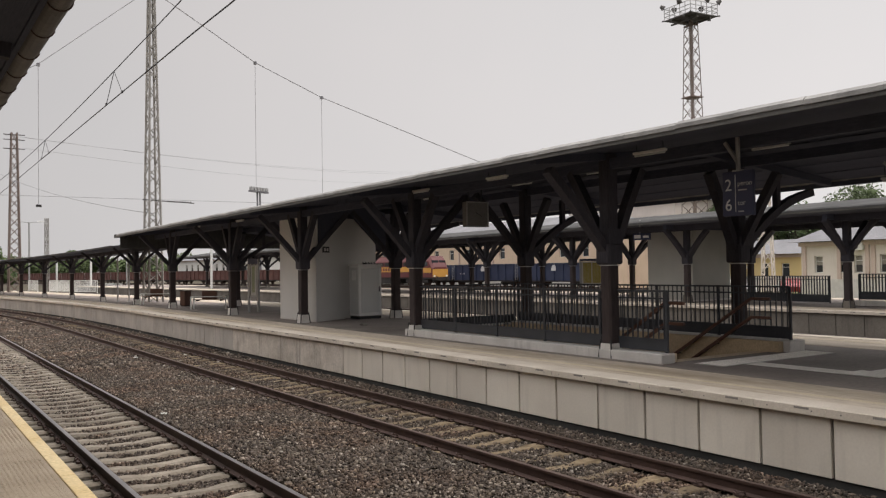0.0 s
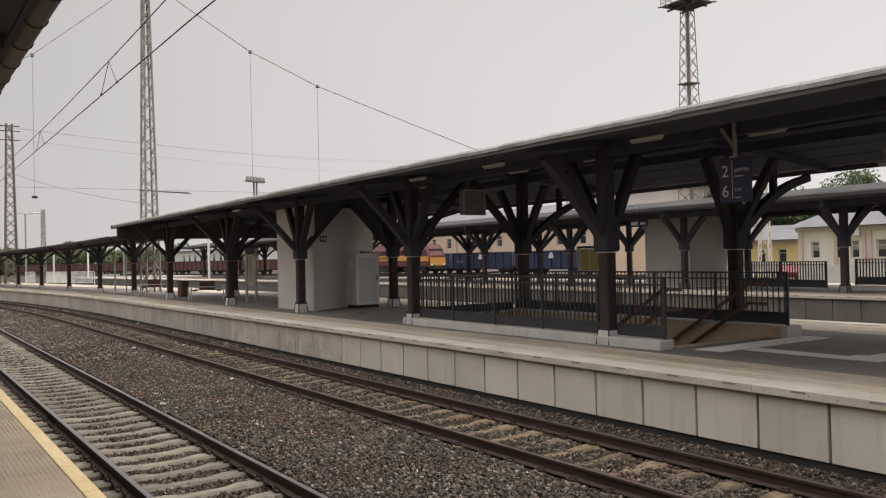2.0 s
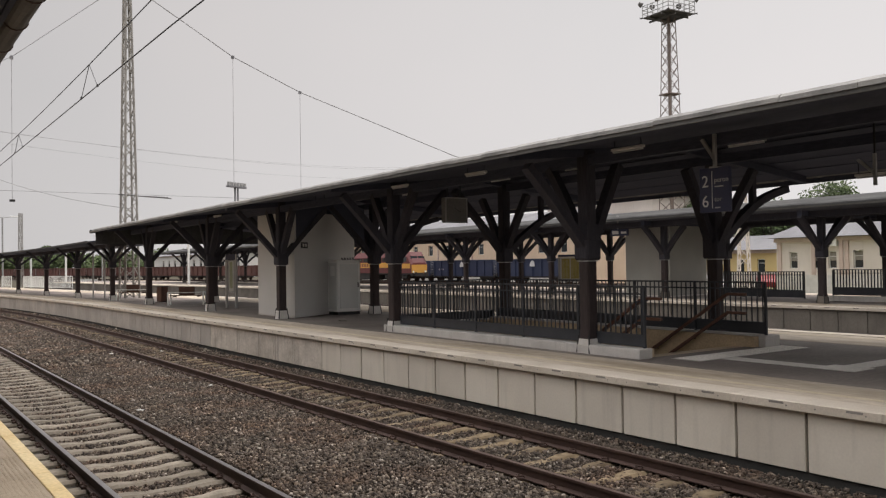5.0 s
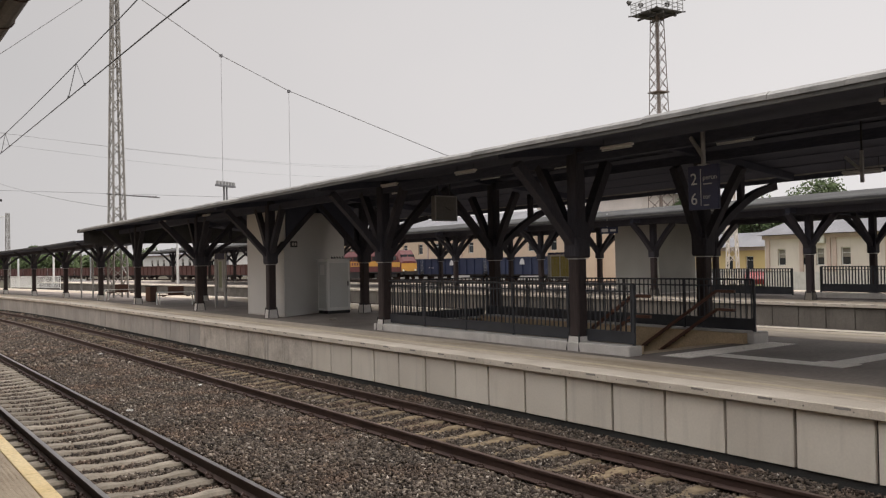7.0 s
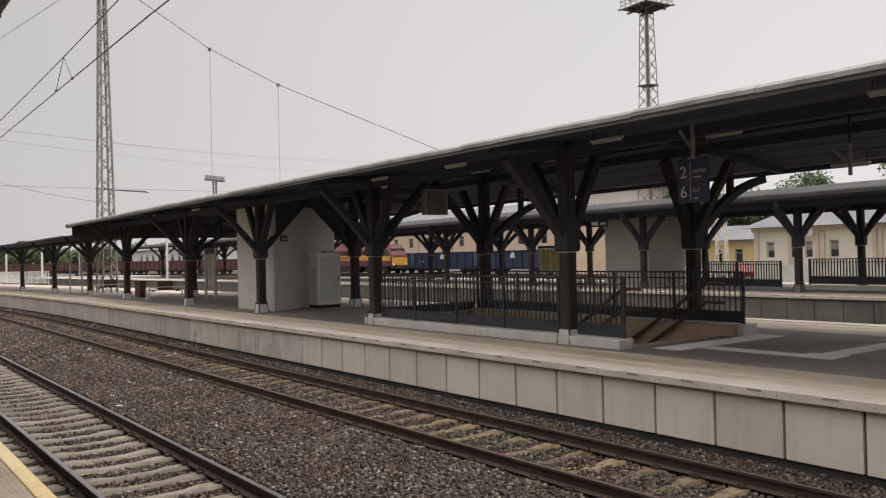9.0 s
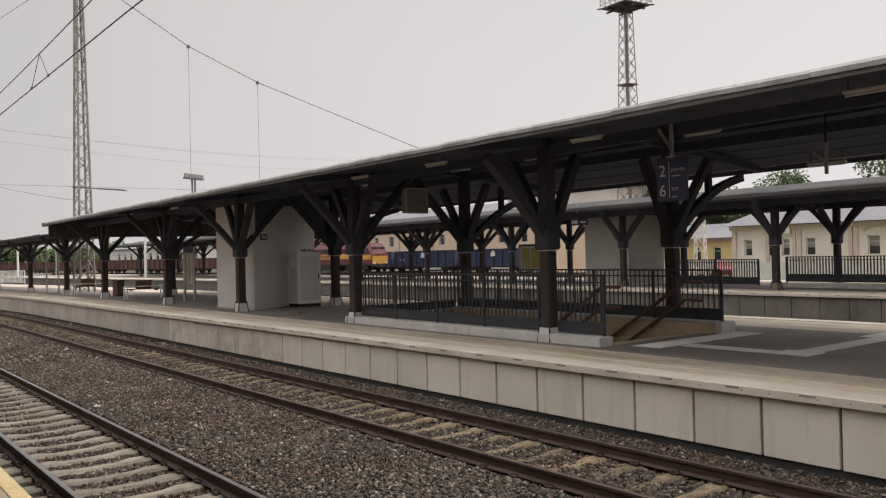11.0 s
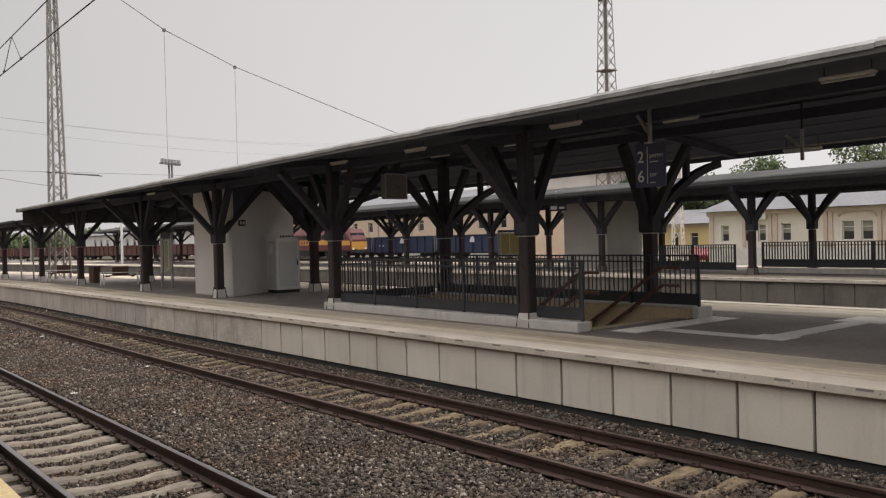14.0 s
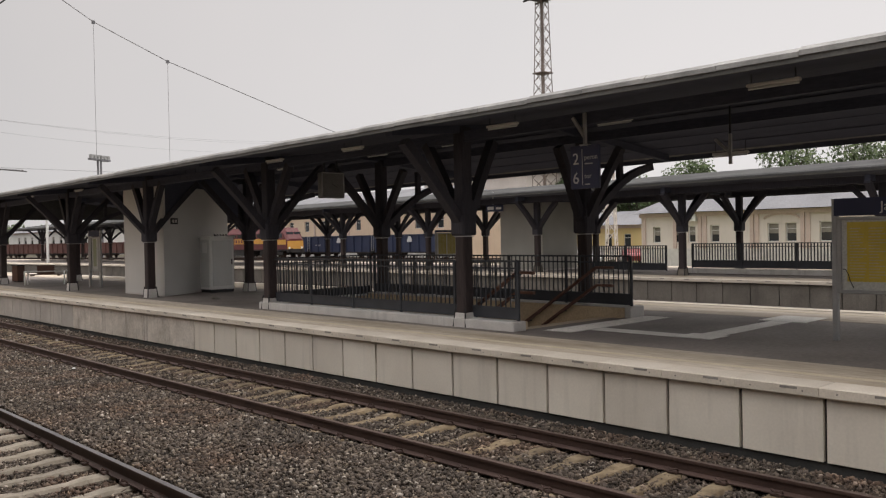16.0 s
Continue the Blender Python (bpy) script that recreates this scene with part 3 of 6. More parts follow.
def stones(name, n, x0, x1, y0, y1, zf, size, seed):
    rng = np.random.default_rng(seed)
    x, y = rng.uniform(x0, x1, n), rng.uniform(y0, y1, n)
    base = np.array([[a, b, c] for c in (-1, 1) for a, b in ((-1, -1), (1, -1), (1, 1), (-1, 1))], float)
    v = base[None] * (0.5 + rng.uniform(-0.28, 0.12, (n, 8, 3)))
    v *= (size * rng.uniform(0.55, 1.35, (n, 1, 1))) * rng.uniform(0.4, 1.35, (n, 1, 3))
    a, b, c = rng.uniform(0, 6.28, (3, n))
    ca, sa, cb, sb, cc, sc = np.cos(a), np.sin(a), np.cos(b), np.sin(b), np.cos(c), np.sin(c)
    rz = np.zeros((n, 3, 3))
    rz[:, 0, 0], rz[:, 0, 1], rz[:, 1, 0], rz[:, 1, 1], rz[:, 2, 2] = ca, -sa, sa, ca, 1
    rx = np.zeros((n, 3, 3))
    rx[:, 0, 0], rx[:, 1, 1], rx[:, 1, 2], rx[:, 2, 1], rx[:, 2, 2] = 1, cb, -sb, sb, cb
    v = np.einsum("nij,nkj->nki", rz @ rx, v)
    bn = np.where(y < 40, 0, -0.0023 * (y - 40) ** 2)
    v += np.stack([x + bn, y, zf(x) + rng.uniform(-0.015, 0.015, n)], -1)[:, None]
    quads = np.array([[0, 3, 2, 1], [4, 5, 6, 7], [0, 1, 5, 4], [1, 2, 6, 5], [2, 3, 7, 6], [3, 0, 4, 7]])
    f = (np.arange(n)[:, None, None] * 8 + quads[None]).reshape(-1)
    me = bpy.data.meshes.new(name)
    me.vertices.add(n * 8), me.loops.add(len(f)), me.polygons.add(n * 6)
    me.vertices.foreach_set("co", v.reshape(-1))
    me.loops.foreach_set("vertex_index", f)
    me.polygons.foreach_set("loop_start", np.arange(0, len(f), 4))
    me.update(calc_edges=True)
    me.materials.append(M["stone"])
    return tagged(new(name, me), "loose grey and brown ballast stones round the sleepers", "gravel", "", "stuff")


def bed_height(x):
    """Stone level across the two tracks: low between the rails, heaped between the tracks and at the wall."""
    d1, d2 = np.abs(x - 3.12), np.abs(x - 7.59)
    h = np.where(x < 5.3, -0.23, -0.211) + 0 * x
    h = np.where((d1 > 1.0) & (d2 > 1.0), -0.13, h)
    h = np.where(x > 8.85, -0.15, h)
    return h


stones("ballast_stones", 138000, 2.27, 9.32, 3.0, 24.0, bed_height, 0.037, 3)
stones("ballast_stones", 16000, 2.27, 9.32, -13.8, 3.0, bed_height, 0.055, 5)
stones("ballast_stones", 40000, 2.27, 9.32, 24.0, 48.0, bed_height, 0.058, 4)
stones("ballast_stones", 14000, 2.27, 9.32, 48.0, 80.0, bed_height, 0.11, 6)


# ---------------------------------------------------------------- tracks
def rail_profile(bm, x, ys, follow=True):
    prof = [(-0.07, -0.16), (0.07, -0.16), (0.07, -0.148), (0.011, -0.125), (0.011, -0.04), (0.034, -0.032), (0.034, -0.002), (-0.034, -0.002), (-0.034, -0.032), (-0.011, -0.04), (-0.011, -0.125), (-0.07, -0.148)]
    prev = None
    for y in ys:
        b = bend(y) if follow else 0
        ring = [bm.verts.new((x + b + px, y, pz)) for px, pz in prof]
        if prev:
            for i in range(12):
                bm.faces.new((prev[i], ring[i], ring[(i + 1) % 12], prev[(i + 1) % 12]))
        else:
            bm.faces.new(ring)
        prev = ring
    bm.faces.new(prev[::-1])
    bmesh.ops.recalc_face_normals(bm, faces=bm.faces)
    return bm


def head_strip(x, ys):
    bm = bmesh.new()
    prev = None
    for y in ys:
        b = bend(y)
        ring = [bm.verts.new((x + b - 0.03, y, 0.0)), bm.verts.new((x + b + 0.03, y, 0.0)), bm.verts.new((x + b + 0.034, y, -0.006)), bm.verts.new((x + b - 0.034, y, -0.006))]
        if prev:
            for i in range(4):
                bm.faces.new((prev[i], ring[i], ring[(i + 1) % 4], prev[(i + 1) % 4]))
        prev = ring
    bmesh.ops.recalc_face_normals(bm, faces=bm.faces)
    return bm


def sleeper_mesh(material):
    """A concrete sleeper: wide seats under the rails, a lower and narrower waist."""
    bm = bmesh.new()
    secs = [(-1.3, 0.11, -0.185), (-1.05, 0.13, -0.168), (-0.45, 0.125, -0.168), (-0.25, 0.105, -0.19), (0.25, 0.105, -0.19), (0.45, 0.125, -0.168), (1.05, 0.13, -0.168), (1.3, 0.11, -0.185)]
    prev = None
    for x, w, z in secs:
        ring = [bm.verts.new(p) for p in ((x, -w, -0.34), (x, w, -0.34), (x, w, z - 0.035), (x, w - 0.035, z), (x, -w + 0.035, z), (x, -w, z - 0.035))]
        if prev:
            for i in range(6):
                bm.faces.new((prev[i], ring[i], ring[(i + 1) % 6], prev[(i + 1) % 6]))
        else:
            bm.faces.new(ring)
        prev = ring
    bm.faces.new(prev[::-1])
    bmesh.ops.recalc_face_normals(bm, faces=bm.faces)
    return mesh_from(bm, "sleeper", material)


def clip_mesh():
    bm = bmesh.new()
    for s in (1,):
        box(bm, s * 0.085 - 0.035, s * 0.085 + 0.035, -0.06, 0.06, -0.165, -0.135, 0.006)
        tube(bm, [(s * 0.06, -0.05, -0.13), (s * 0.10, -0.055, -0.10), (s * 0.13, 0, -0.115), (s * 0.10, 0.055, -0.10), (s * 0.06, 0.05, -0.13)], 0.011, 5)
    return mesh_from(bm, "rail_clip", "rail_side")


CLIP = clip_mesh()
TRACK_YS = [-14, 0, 20, 40] + list(range(42, 130, 2))


def track(x, sleepers, top, label, y0, y1, step=0.6, dense=True):
    t = thing("railway_track", (0, 0, 0), 0, label, "railway track", "railway tracks")
    for r in (x - 0.7525, x + 0.7525):
        rail = part("rail", rail_profile(bmesh.new(), r, TRACK_YS), "rail_side", t, "rusty brown steel rail")
        part("rail_head", head_strip(r, TRACK_YS), top, rail, "worn running surface")
    if dense:
        me = sleeper_mesh(sleepers)
        rng = random.Random(int(x * 10))
        for i in range(int((y1 - y0) / step)):
            y = y0 + i * step
            s = piece("sleeper", me, t, pose(x + bend(y) + rng.uniform(-0.02, 0.02), y, rng.uniform(-0.012, 0.006), 0, 0, rng.uniform(-0.7, 0.7)))
            if 2 < y < 30:
                for r in (-0.7525, 0.7525):
                    piece("rail_clip", CLIP, s, pose(r, 0, 0))
                    piece("rail_clip", CLIP, s, pose(r, 0, 0, 0, 0, 180))
    return t


track(3.115, "sleeper", "rail_top", "near railway track on pale concrete sleepers in ballast", -13.6, 62.0)
track(7.59, "sleeper_old", "rail_top_rust", "rusty railway track on stained sleepers beside the platform", -13.6, 62.0)
track(20.3, "sleeper", "rail_top", "railway track behind the island platform", 0, 1, dense=False)
track(26.5, "sleeper", "rail_top", "railway track along the far platform", 0, 1, dense=False)


# ---------------------------------------------------------------- near platform and its roof
NYS = [-14, 0, 20, 40] + list(range(43, 83, 3))
bm = strip(-12, 1.30, NYS, -0.3, 0.66)
solid("platform_near", bm, "dark_wall", "body of the near platform under the tiles", "platform", "structure")
near = thing("platform_paving", (0, 0, 0.66), 0, "grey tiled platform floor with a yellow edge line", "paving", "", "structure")
bm = bmesh.new()
box(bm, -0.3045, 0.3045, -0.4985, 0.4985, 0, 0.1, 0.003)
TILE = mesh_from(bm, "tile", "tile")
bm = bmesh.new()
box(bm, -0.065, 0.065, -0.498, 0.498, 0, 0.1, 0.006)
EDGE = mesh_from(bm, "edge_stone", "yellow_edge")
for j in range(48):
    piece("edge_stone", EDGE, near, pose(1.325, -13.5 + j, 0.0))
for i in range(2):
    for j in range(22):
        piece("tile", TILE, near, pose(1.255 - 0.306 - 0.612 * i, 0.37 + j, -0.003 + 0.0015 * ((i + j) % 2)))
studs = bmesh.new()
for i in range(14):
    for j in range(300):
        box(studs, 0.68 + i * 0.04, 0.70 + i * 0.04, 4.0 + j * 0.04, 4.02 + j * 0.04, 0.094, 0.1)
tagged(part("tactile_studs", studs, "tile", near), kind="stuff")
part("plain_paving", boxes((-7, 0.031, -14, 40, 0, 0.095), (0.031, 1.255, -14, -0.131, 0, 0.095), (0.031, 1.255, 21.9, 40, 0, 0.095), (1.255, 1.39, 34, 40, 0, 0.095)), "tile", near, "grey tiles")
bm = strip(-6.9, 1.39, [40] + list(range(43, 83, 3)), 0, 0.095)
part("plain_paving", bm, "tile", near, "grey tiles")
bm = strip(1.302, 1.33, NYS, -0.3, 0.64)
solid("platform_wall_near", bm, "dark_wall", "dark concrete wall of the near platform edge", "wall", "structure")

roof = thing("station_canopy", (-1.03, 6, 0.76), 0, "dark timber station canopy with a hanging gutter", "canopy", "", "structure")
bm = bmesh.new()
beam(bm, (2.06, -20, 4.02), (2.06, 22, 4.02), 0.05, 0.16)
part("fascia", bm, "soffit", roof)
bm = bmesh.new()
for dz in (0.0, 0.06):
    a = [bm.verts.new(p) for p in ((2.03, -20, 3.96 + dz), (2.03, 22, 3.96 + dz), (-6, 22, 5.0 + dz), (-6, -20, 5.0 + dz))]
    bm.faces.new(a if dz else a[::-1])
part("roof_boards", bm, "soffit", roof)
bm = bmesh.new()
prev = None
for y in (-20, 22):
    ring = [bm.verts.new((2.18 + 0.10 * math.cos(a), y, 3.99 + 0.10 * math.sin(a))) for a in [math.pi + math.pi * k / 8 for k in range(9)]]
    if prev:
        for i in range(8):
            bm.faces.new((prev[i], ring[i], ring[i + 1], prev[i + 1]))
    prev = ring
g = part("gutter", bm, "gutter", roof, "grey-brown half-round gutter")
md = g.modifiers.new("thickness", "SOLIDIFY")
md.thickness = 0.006
bm = bmesh.new()
for k in range(28):
    y = -6 + k * 0.9
    tube(bm, [(2.18 + 0.106 * math.cos(a), y, 3.99 + 0.106 * math.sin(a)) for a in [math.pi + math.pi * i / 8 for i in range(9)]], 0.007, 5)
part("gutter_bracket", bm, "rail_side", roof)
bm = bmesh.new()
for k in range(14):
    y = -14 + k * 2.4
    beam(bm, (2.0, y, 3.90), (-6, y, 4.94), 0.12, 0.16)
part("rafters", bm, "wood", roof)
solid("wall_station", boxes((-7.3, -7.0, -14, 80, -0.3, 7.0)), "peach", "plain rendered station wall behind the near platform", "wall", "structure")


# ---------------------------------------------------------------- island platform
def far_edge(y):
    return 18.45 - 0.03 * max(0, y - 11)


PY0, PY1 = -14, 98
PYS = [-14, STAIR[2], STAIR[3], 30, 40] + list(range(43, 99, 3)) + [98]
core = lambda a, b, ys, z0=-0.3, z1=0.66: strip(a, b, ys, z0, z1)
platform = thing("platform_island", (0, 0, 0), 0, "island platform of concrete with buff and asphalt paving", "platform", "", "structure")
B_YS = [18.3, 30, 40] + list(range(43, 99, 3)) + [98]
part("platform_body", core(9.5, lambda y: far_edge(y) - 0.1, [-14, STAIR[2]]), "dark_wall", platform)
part("platform_body", core(9.5, STAIR[0] - 0.15, [STAIR[2], STAIR[3]]), "dark_wall", platform)
part("platform_body", core(STAIR[1] + 0.15, lambda y: far_edge(y) - 0.1, [STAIR[2], STAIR[3]]), "dark_wall", platform)
part("platform_body", core(9.5, lambda y: far_edge(y) - 0.1, B_YS), "dark_wall", platform)
F_YS = [-14, 0, 10, 20, 30, 40] + list(range(43, 99, 3)) + [98]
part("edge_paving", strip(9.72, 10.98, F_YS, 0.66, 0.80), "paving", platform, "worn buff paving along the edge")
part("asphalt", strip(10.98, lambda y: far_edge(y) - 2.2, [-14, STAIR[2]], 0.66, 0.796), "asphalt", platform, "dark grey asphalt")
part("asphalt", strip(10.98, STAIR[0] - 0.5, [STAIR[2], STAIR[3]], 0.66, 0.796), "asphalt", platform, "dark grey asphalt")
part("asphalt", strip(STAIR[1] + 0.5, lambda y: far_edge(y) - 2.2, [STAIR[2], STAIR[3]], 0.66, 0.796), "asphalt", platform, "dark grey asphalt")
part("asphalt", strip(10.98, lambda y: far_edge(y) - 2.2, B_YS, 0.66, 0.796), "asphalt", platform, "dark grey asphalt")
part("back_paving", strip(lambda y: far_edge(y) - 2.2, lambda y: far_edge(y), F_YS, 0.66, 0.80), "paving", platform, "worn buff paving along the far edge")
part("edge_coping", strip(lambda y: far_edge(y) - 0.42, lambda y: far_edge(y) + 0.03, F_YS, 0.70, 0.812), "coping", platform, "pale coping stones")
part("safety_line", strip(lambda y: far_edge(y) - 0.95, lambda y: far_edge(y) - 0.83, F_YS, 0.799, 0.803), "line", platform, "faded yellow line")
# tactile paths on the asphalt by the stairs
# dark base paints the shaded gaps between the pale studs
part("tactile_path", boxes((11.75, 15.1, 9.1, 9.72, 0.798, 0.806)), "tactile_base", platform, "studded tactile paving with gaps shaded in colour")
part("tactile_path", boxes((12.35, 12.75, 7.25, 9.1, 0.798, 0.805)), "tactile", platform, "pale ribbed tactile paving")
part("tactile_path", boxes((12.35, 16.7, 6.85, 7.25, 0.798, 0.807), (12.35, 12.95, 6.75, 7.4, 0.799, 0.809), (15.6, 16.7, 6.6, 7.5, 0.799, 0.809)), "tactile", platform, "pale ribbed tactile paving")
studs = bmesh.new()
for i in range(41):
    for j in range(6):
        box(studs, 11.79 + i * 0.08, 11.842 + i * 0.08, 9.13 + j * 0.097, 9.195 + j * 0.097, 0.805, 0.813)
tagged(part("tactile_studs", studs, "tactile", platform), kind="stuff")
# yellow line set in the paving
part("safety_line", strip(10.05, 10.17, F_YS, 0.799, 0.803), "line", platform, "faded yellow line")

wall = thing("platform_wall", (0, 0, 0), 0, "pale precast concrete panels facing the track", "wall", "", "structure")
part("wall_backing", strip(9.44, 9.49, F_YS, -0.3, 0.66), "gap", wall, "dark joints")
bm = bmesh.new()
box(bm, -0.035, 0.035, -0.472, 0.472, -0.045, 0.675, 0.006)
PANEL = mesh_from(bm, "panel", "panel")
bm = bmesh.new()
box(bm, -0.235, 0.215, -0.4955, 0.4955, -0.06, 0.06, 0.012)
COPE = mesh_from(bm, "coping_slab", "coping")
bm = bmesh.new()
box(bm, -0.003, 0.003, -0.27, -0.07, 0.012, 0.04)
MARK = mesh_from(bm, "cast_mark", "mark")
bm = bmesh.new()
cyl(bm, (0, 0, 0), 0.011, 0.006, 8, "x")
DOT = mesh_from(bm, "lifting_eye", "mark")
bm = bmesh.new()
box(bm, -0.035, 0.035, -0.472, 0.472, -0.045, 0.675, 0.006)
PANEL_OLD = mesh_from(bm, "panel", "panel_old")
for k in range(114):
    y = 17.55 + 0.49 - 0.985 * 31 + 0.985 * k
    a = -math.degrees(math.atan((bend(y + 0.3) - bend(y - 0.3)) / 0.6))
    if not 18.45 < y < 26.75:
        piece("panel", PANEL if y < 18.45 else PANEL_OLD, wall, pose(9.40 + bend(y), y, 0, 0, 0, a))
    c = piece("coping_slab", COPE, wall, pose(9.525 + bend(y), y + 0.03, 0.742, 0, 0, a))
    if k < 60:
        piece("cast_mark", MARK, c, pose(-0.2345, 0.02 * math.sin(k * 2.3), 0))
        piece("lifting_eye", DOT, c, pose(-0.2345, -0.31, 0.0))
        piece("lifting_eye", DOT, c, pose(-0.2345, 0.30, 0.0))
# long panels cast in one, badly stained
for y0, y1 in ((18.53, 21.44), (21.44, 24.1), (24.1, 26.42)):
    bm = bmesh.new()
    box(bm, 9.365, 9.435, y0 + 0.012, y1 - 0.012, -0.045, 0.675, 0.006)
    part("panel", bm, "panel_dirty", wall, "long stained panel")
# one even dark tone below the panels
solid("wall_base", strip(9.40, 9.438, F_YS, -0.3, -0.05), "dark_wall", "dark footing under the platform wall", "wall", "structure")


# ---------------------------------------------------------------- stairs down to the underpass
def kerb(rows):
    bm = bmesh.new()
    for r in rows:
        box(bm, *r, 0.018)
    return bm


stairs = thing("underpass_stairs", (13.1, 10.1, 0.8), 0, "tan tiled stairs going down to an underpass", "stairs", "", "structure")
for i in range(18):
    part("step", boxes((-1.35, 1.35, i * 0.3, i * 0.3 + 0.31, -0.19 * (i + 1) - 0.2, -0.19 * i - 0.01)), "tan", stairs)
part("side_wall", boxes((-1.5, -1.35, 0.0, 8.2, -3.8, 0.15)), "tan", stairs, "tan tiled wall")
part("side_wall", boxes((1.35, 1.5, -0.2, 8.2, -3.8, 0.2)), "tan", stairs, "tan tiled wall")
part("end_wall", boxes((-1.35, 1.35, 8.05, 8.2, -3.8, 0.15)), "tan", stairs, "tan tiled wall")
part("landing", boxes((-1.35, 1.35, 5.3, 8.05, -3.8, -3.5)), "tan", stairs)

kerbs = thing("stair_kerb", (13.1, 14.2, 0.8), 0, "pale concrete kerb round the stair opening", "kerb", "", "structure")
part("kerb_side", kerb([(-1.85, -1.5, -4.2, 4.5, -0.02, 0.17)]), "kerb", kerbs)
part("kerb_side", kerb([(1.5, 2.0, -4.45, 4.5, -0.02, 0.22)]), "kerb", kerbs)
part("kerb_end", kerb([(-1.5, 1.5, 4.1, 4.5, -0.02, 0.17)]), "kerb", kerbs)



def railing(name, p, q, label, z=0.0, post=1.72, gap=0.125, group="railings", panel=True, top=1.17, hand=True, sheet=0.32, bw=0.010):
    """A barred railing from p to q: posts, two rails, a sheet along the foot, balusters."""
    p, q = Vector(p), Vector(q)
    d = q - p
    length = d.length
    t = thing(name, p, math.degrees(math.atan2(d.y, d.x)), label, "railing", group)
    part("top_rail", boxes((0, length, -0.035, 0.035, top, top + 0.035)), "iron", t)
    part("middle_rail", boxes((0, length, -0.018, 0.018, top - 0.13, top - 0.10)), "iron", t)
    part("bottom_rail", boxes((0, length, -0.02, 0.02, sheet, sheet + 0.03)), "iron", t)
    if panel:
        part("kick_sheet", boxes((0.02, length - 0.02, -0.006, 0.006, 0.03, sheet)), "iron", t, "dark sheet along the foot")
    bar = mesh_from(boxes((-bw, bw, -bw, bw, sheet + 0.02, top + 0.01)), "baluster", "iron")
    stand = mesh_from(boxes((-0.024, 0.024, -0.024, 0.024, 0, top + 0.01)), "post", "iron")
    for i in range(int(length / gap)):
        piece("baluster", bar, t, pose(gap * (i + 0.5), 0, 0))
    n = max(1, round(length / post))
    for i in range(n + 1):
        piece("post", stand, t, pose(length * i / n, 0, 0))
    return t


railing("stair_railing", (11.5, 10.1, 0.96), (11.5, 18.35, 0.96), "dark grey barred railing on the stair kerb", top=1.09, sheet=0.22)
railing("stair_railing", (14.78, 9.85, 1.01), (14.78, 18.35, 1.01), "dark grey barred railing on the stair kerb", top=1.04, sheet=0.24)
railing("stair_railing", (11.55, 18.45, 0.96), (14.73, 18.45, 0.96), "dark grey barred railing closing the end of the stairs", top=1.09, sheet=0.22)


def handrail(x, side):
    t = thing("stair_handrail", (x, 10.0, 0.99), 0, "brown wooden handrails sloping down the stairs", "handrail", "handrails")
    for z in (0.85, 0.48):
        b = bmesh.new()
        sweep(b, [(0, 0.0, z), (0, 0.42, z), (0, 0.5, z - 0.05), (0, 5.2, z - 3.05)], 0.055, 0.06, (1, 0, 0))
        part("rail", b, "handrail", t)
    b = bmesh.new()
    for y in (0.3, 1.3, 2.3):
        for z in (0.82, 0.45):
            beam(b, (0, y, z - max(0, (y - 0.45)) * 0.64), (-side * (0.11 if y > 0.4 else 0.4), y, z - 0.03 - max(0, (y - 0.45)) * 0.64), 0.02)
    part("bracket", b, "iron", t)
    return t


handrail(11.84, 1)
handrail(14.36, -1)


# ---------------------------------------------------------------- canopies
def brace_curve(p, q, sag, n=6):
    """A knee brace that bows between p and q."""
    p, q = Vector(p), Vector(q)
    return [p.lerp(q, i / n) + Vector((0, 0, sag * math.sin(math.pi * i / n))) for i in range(n + 1)]


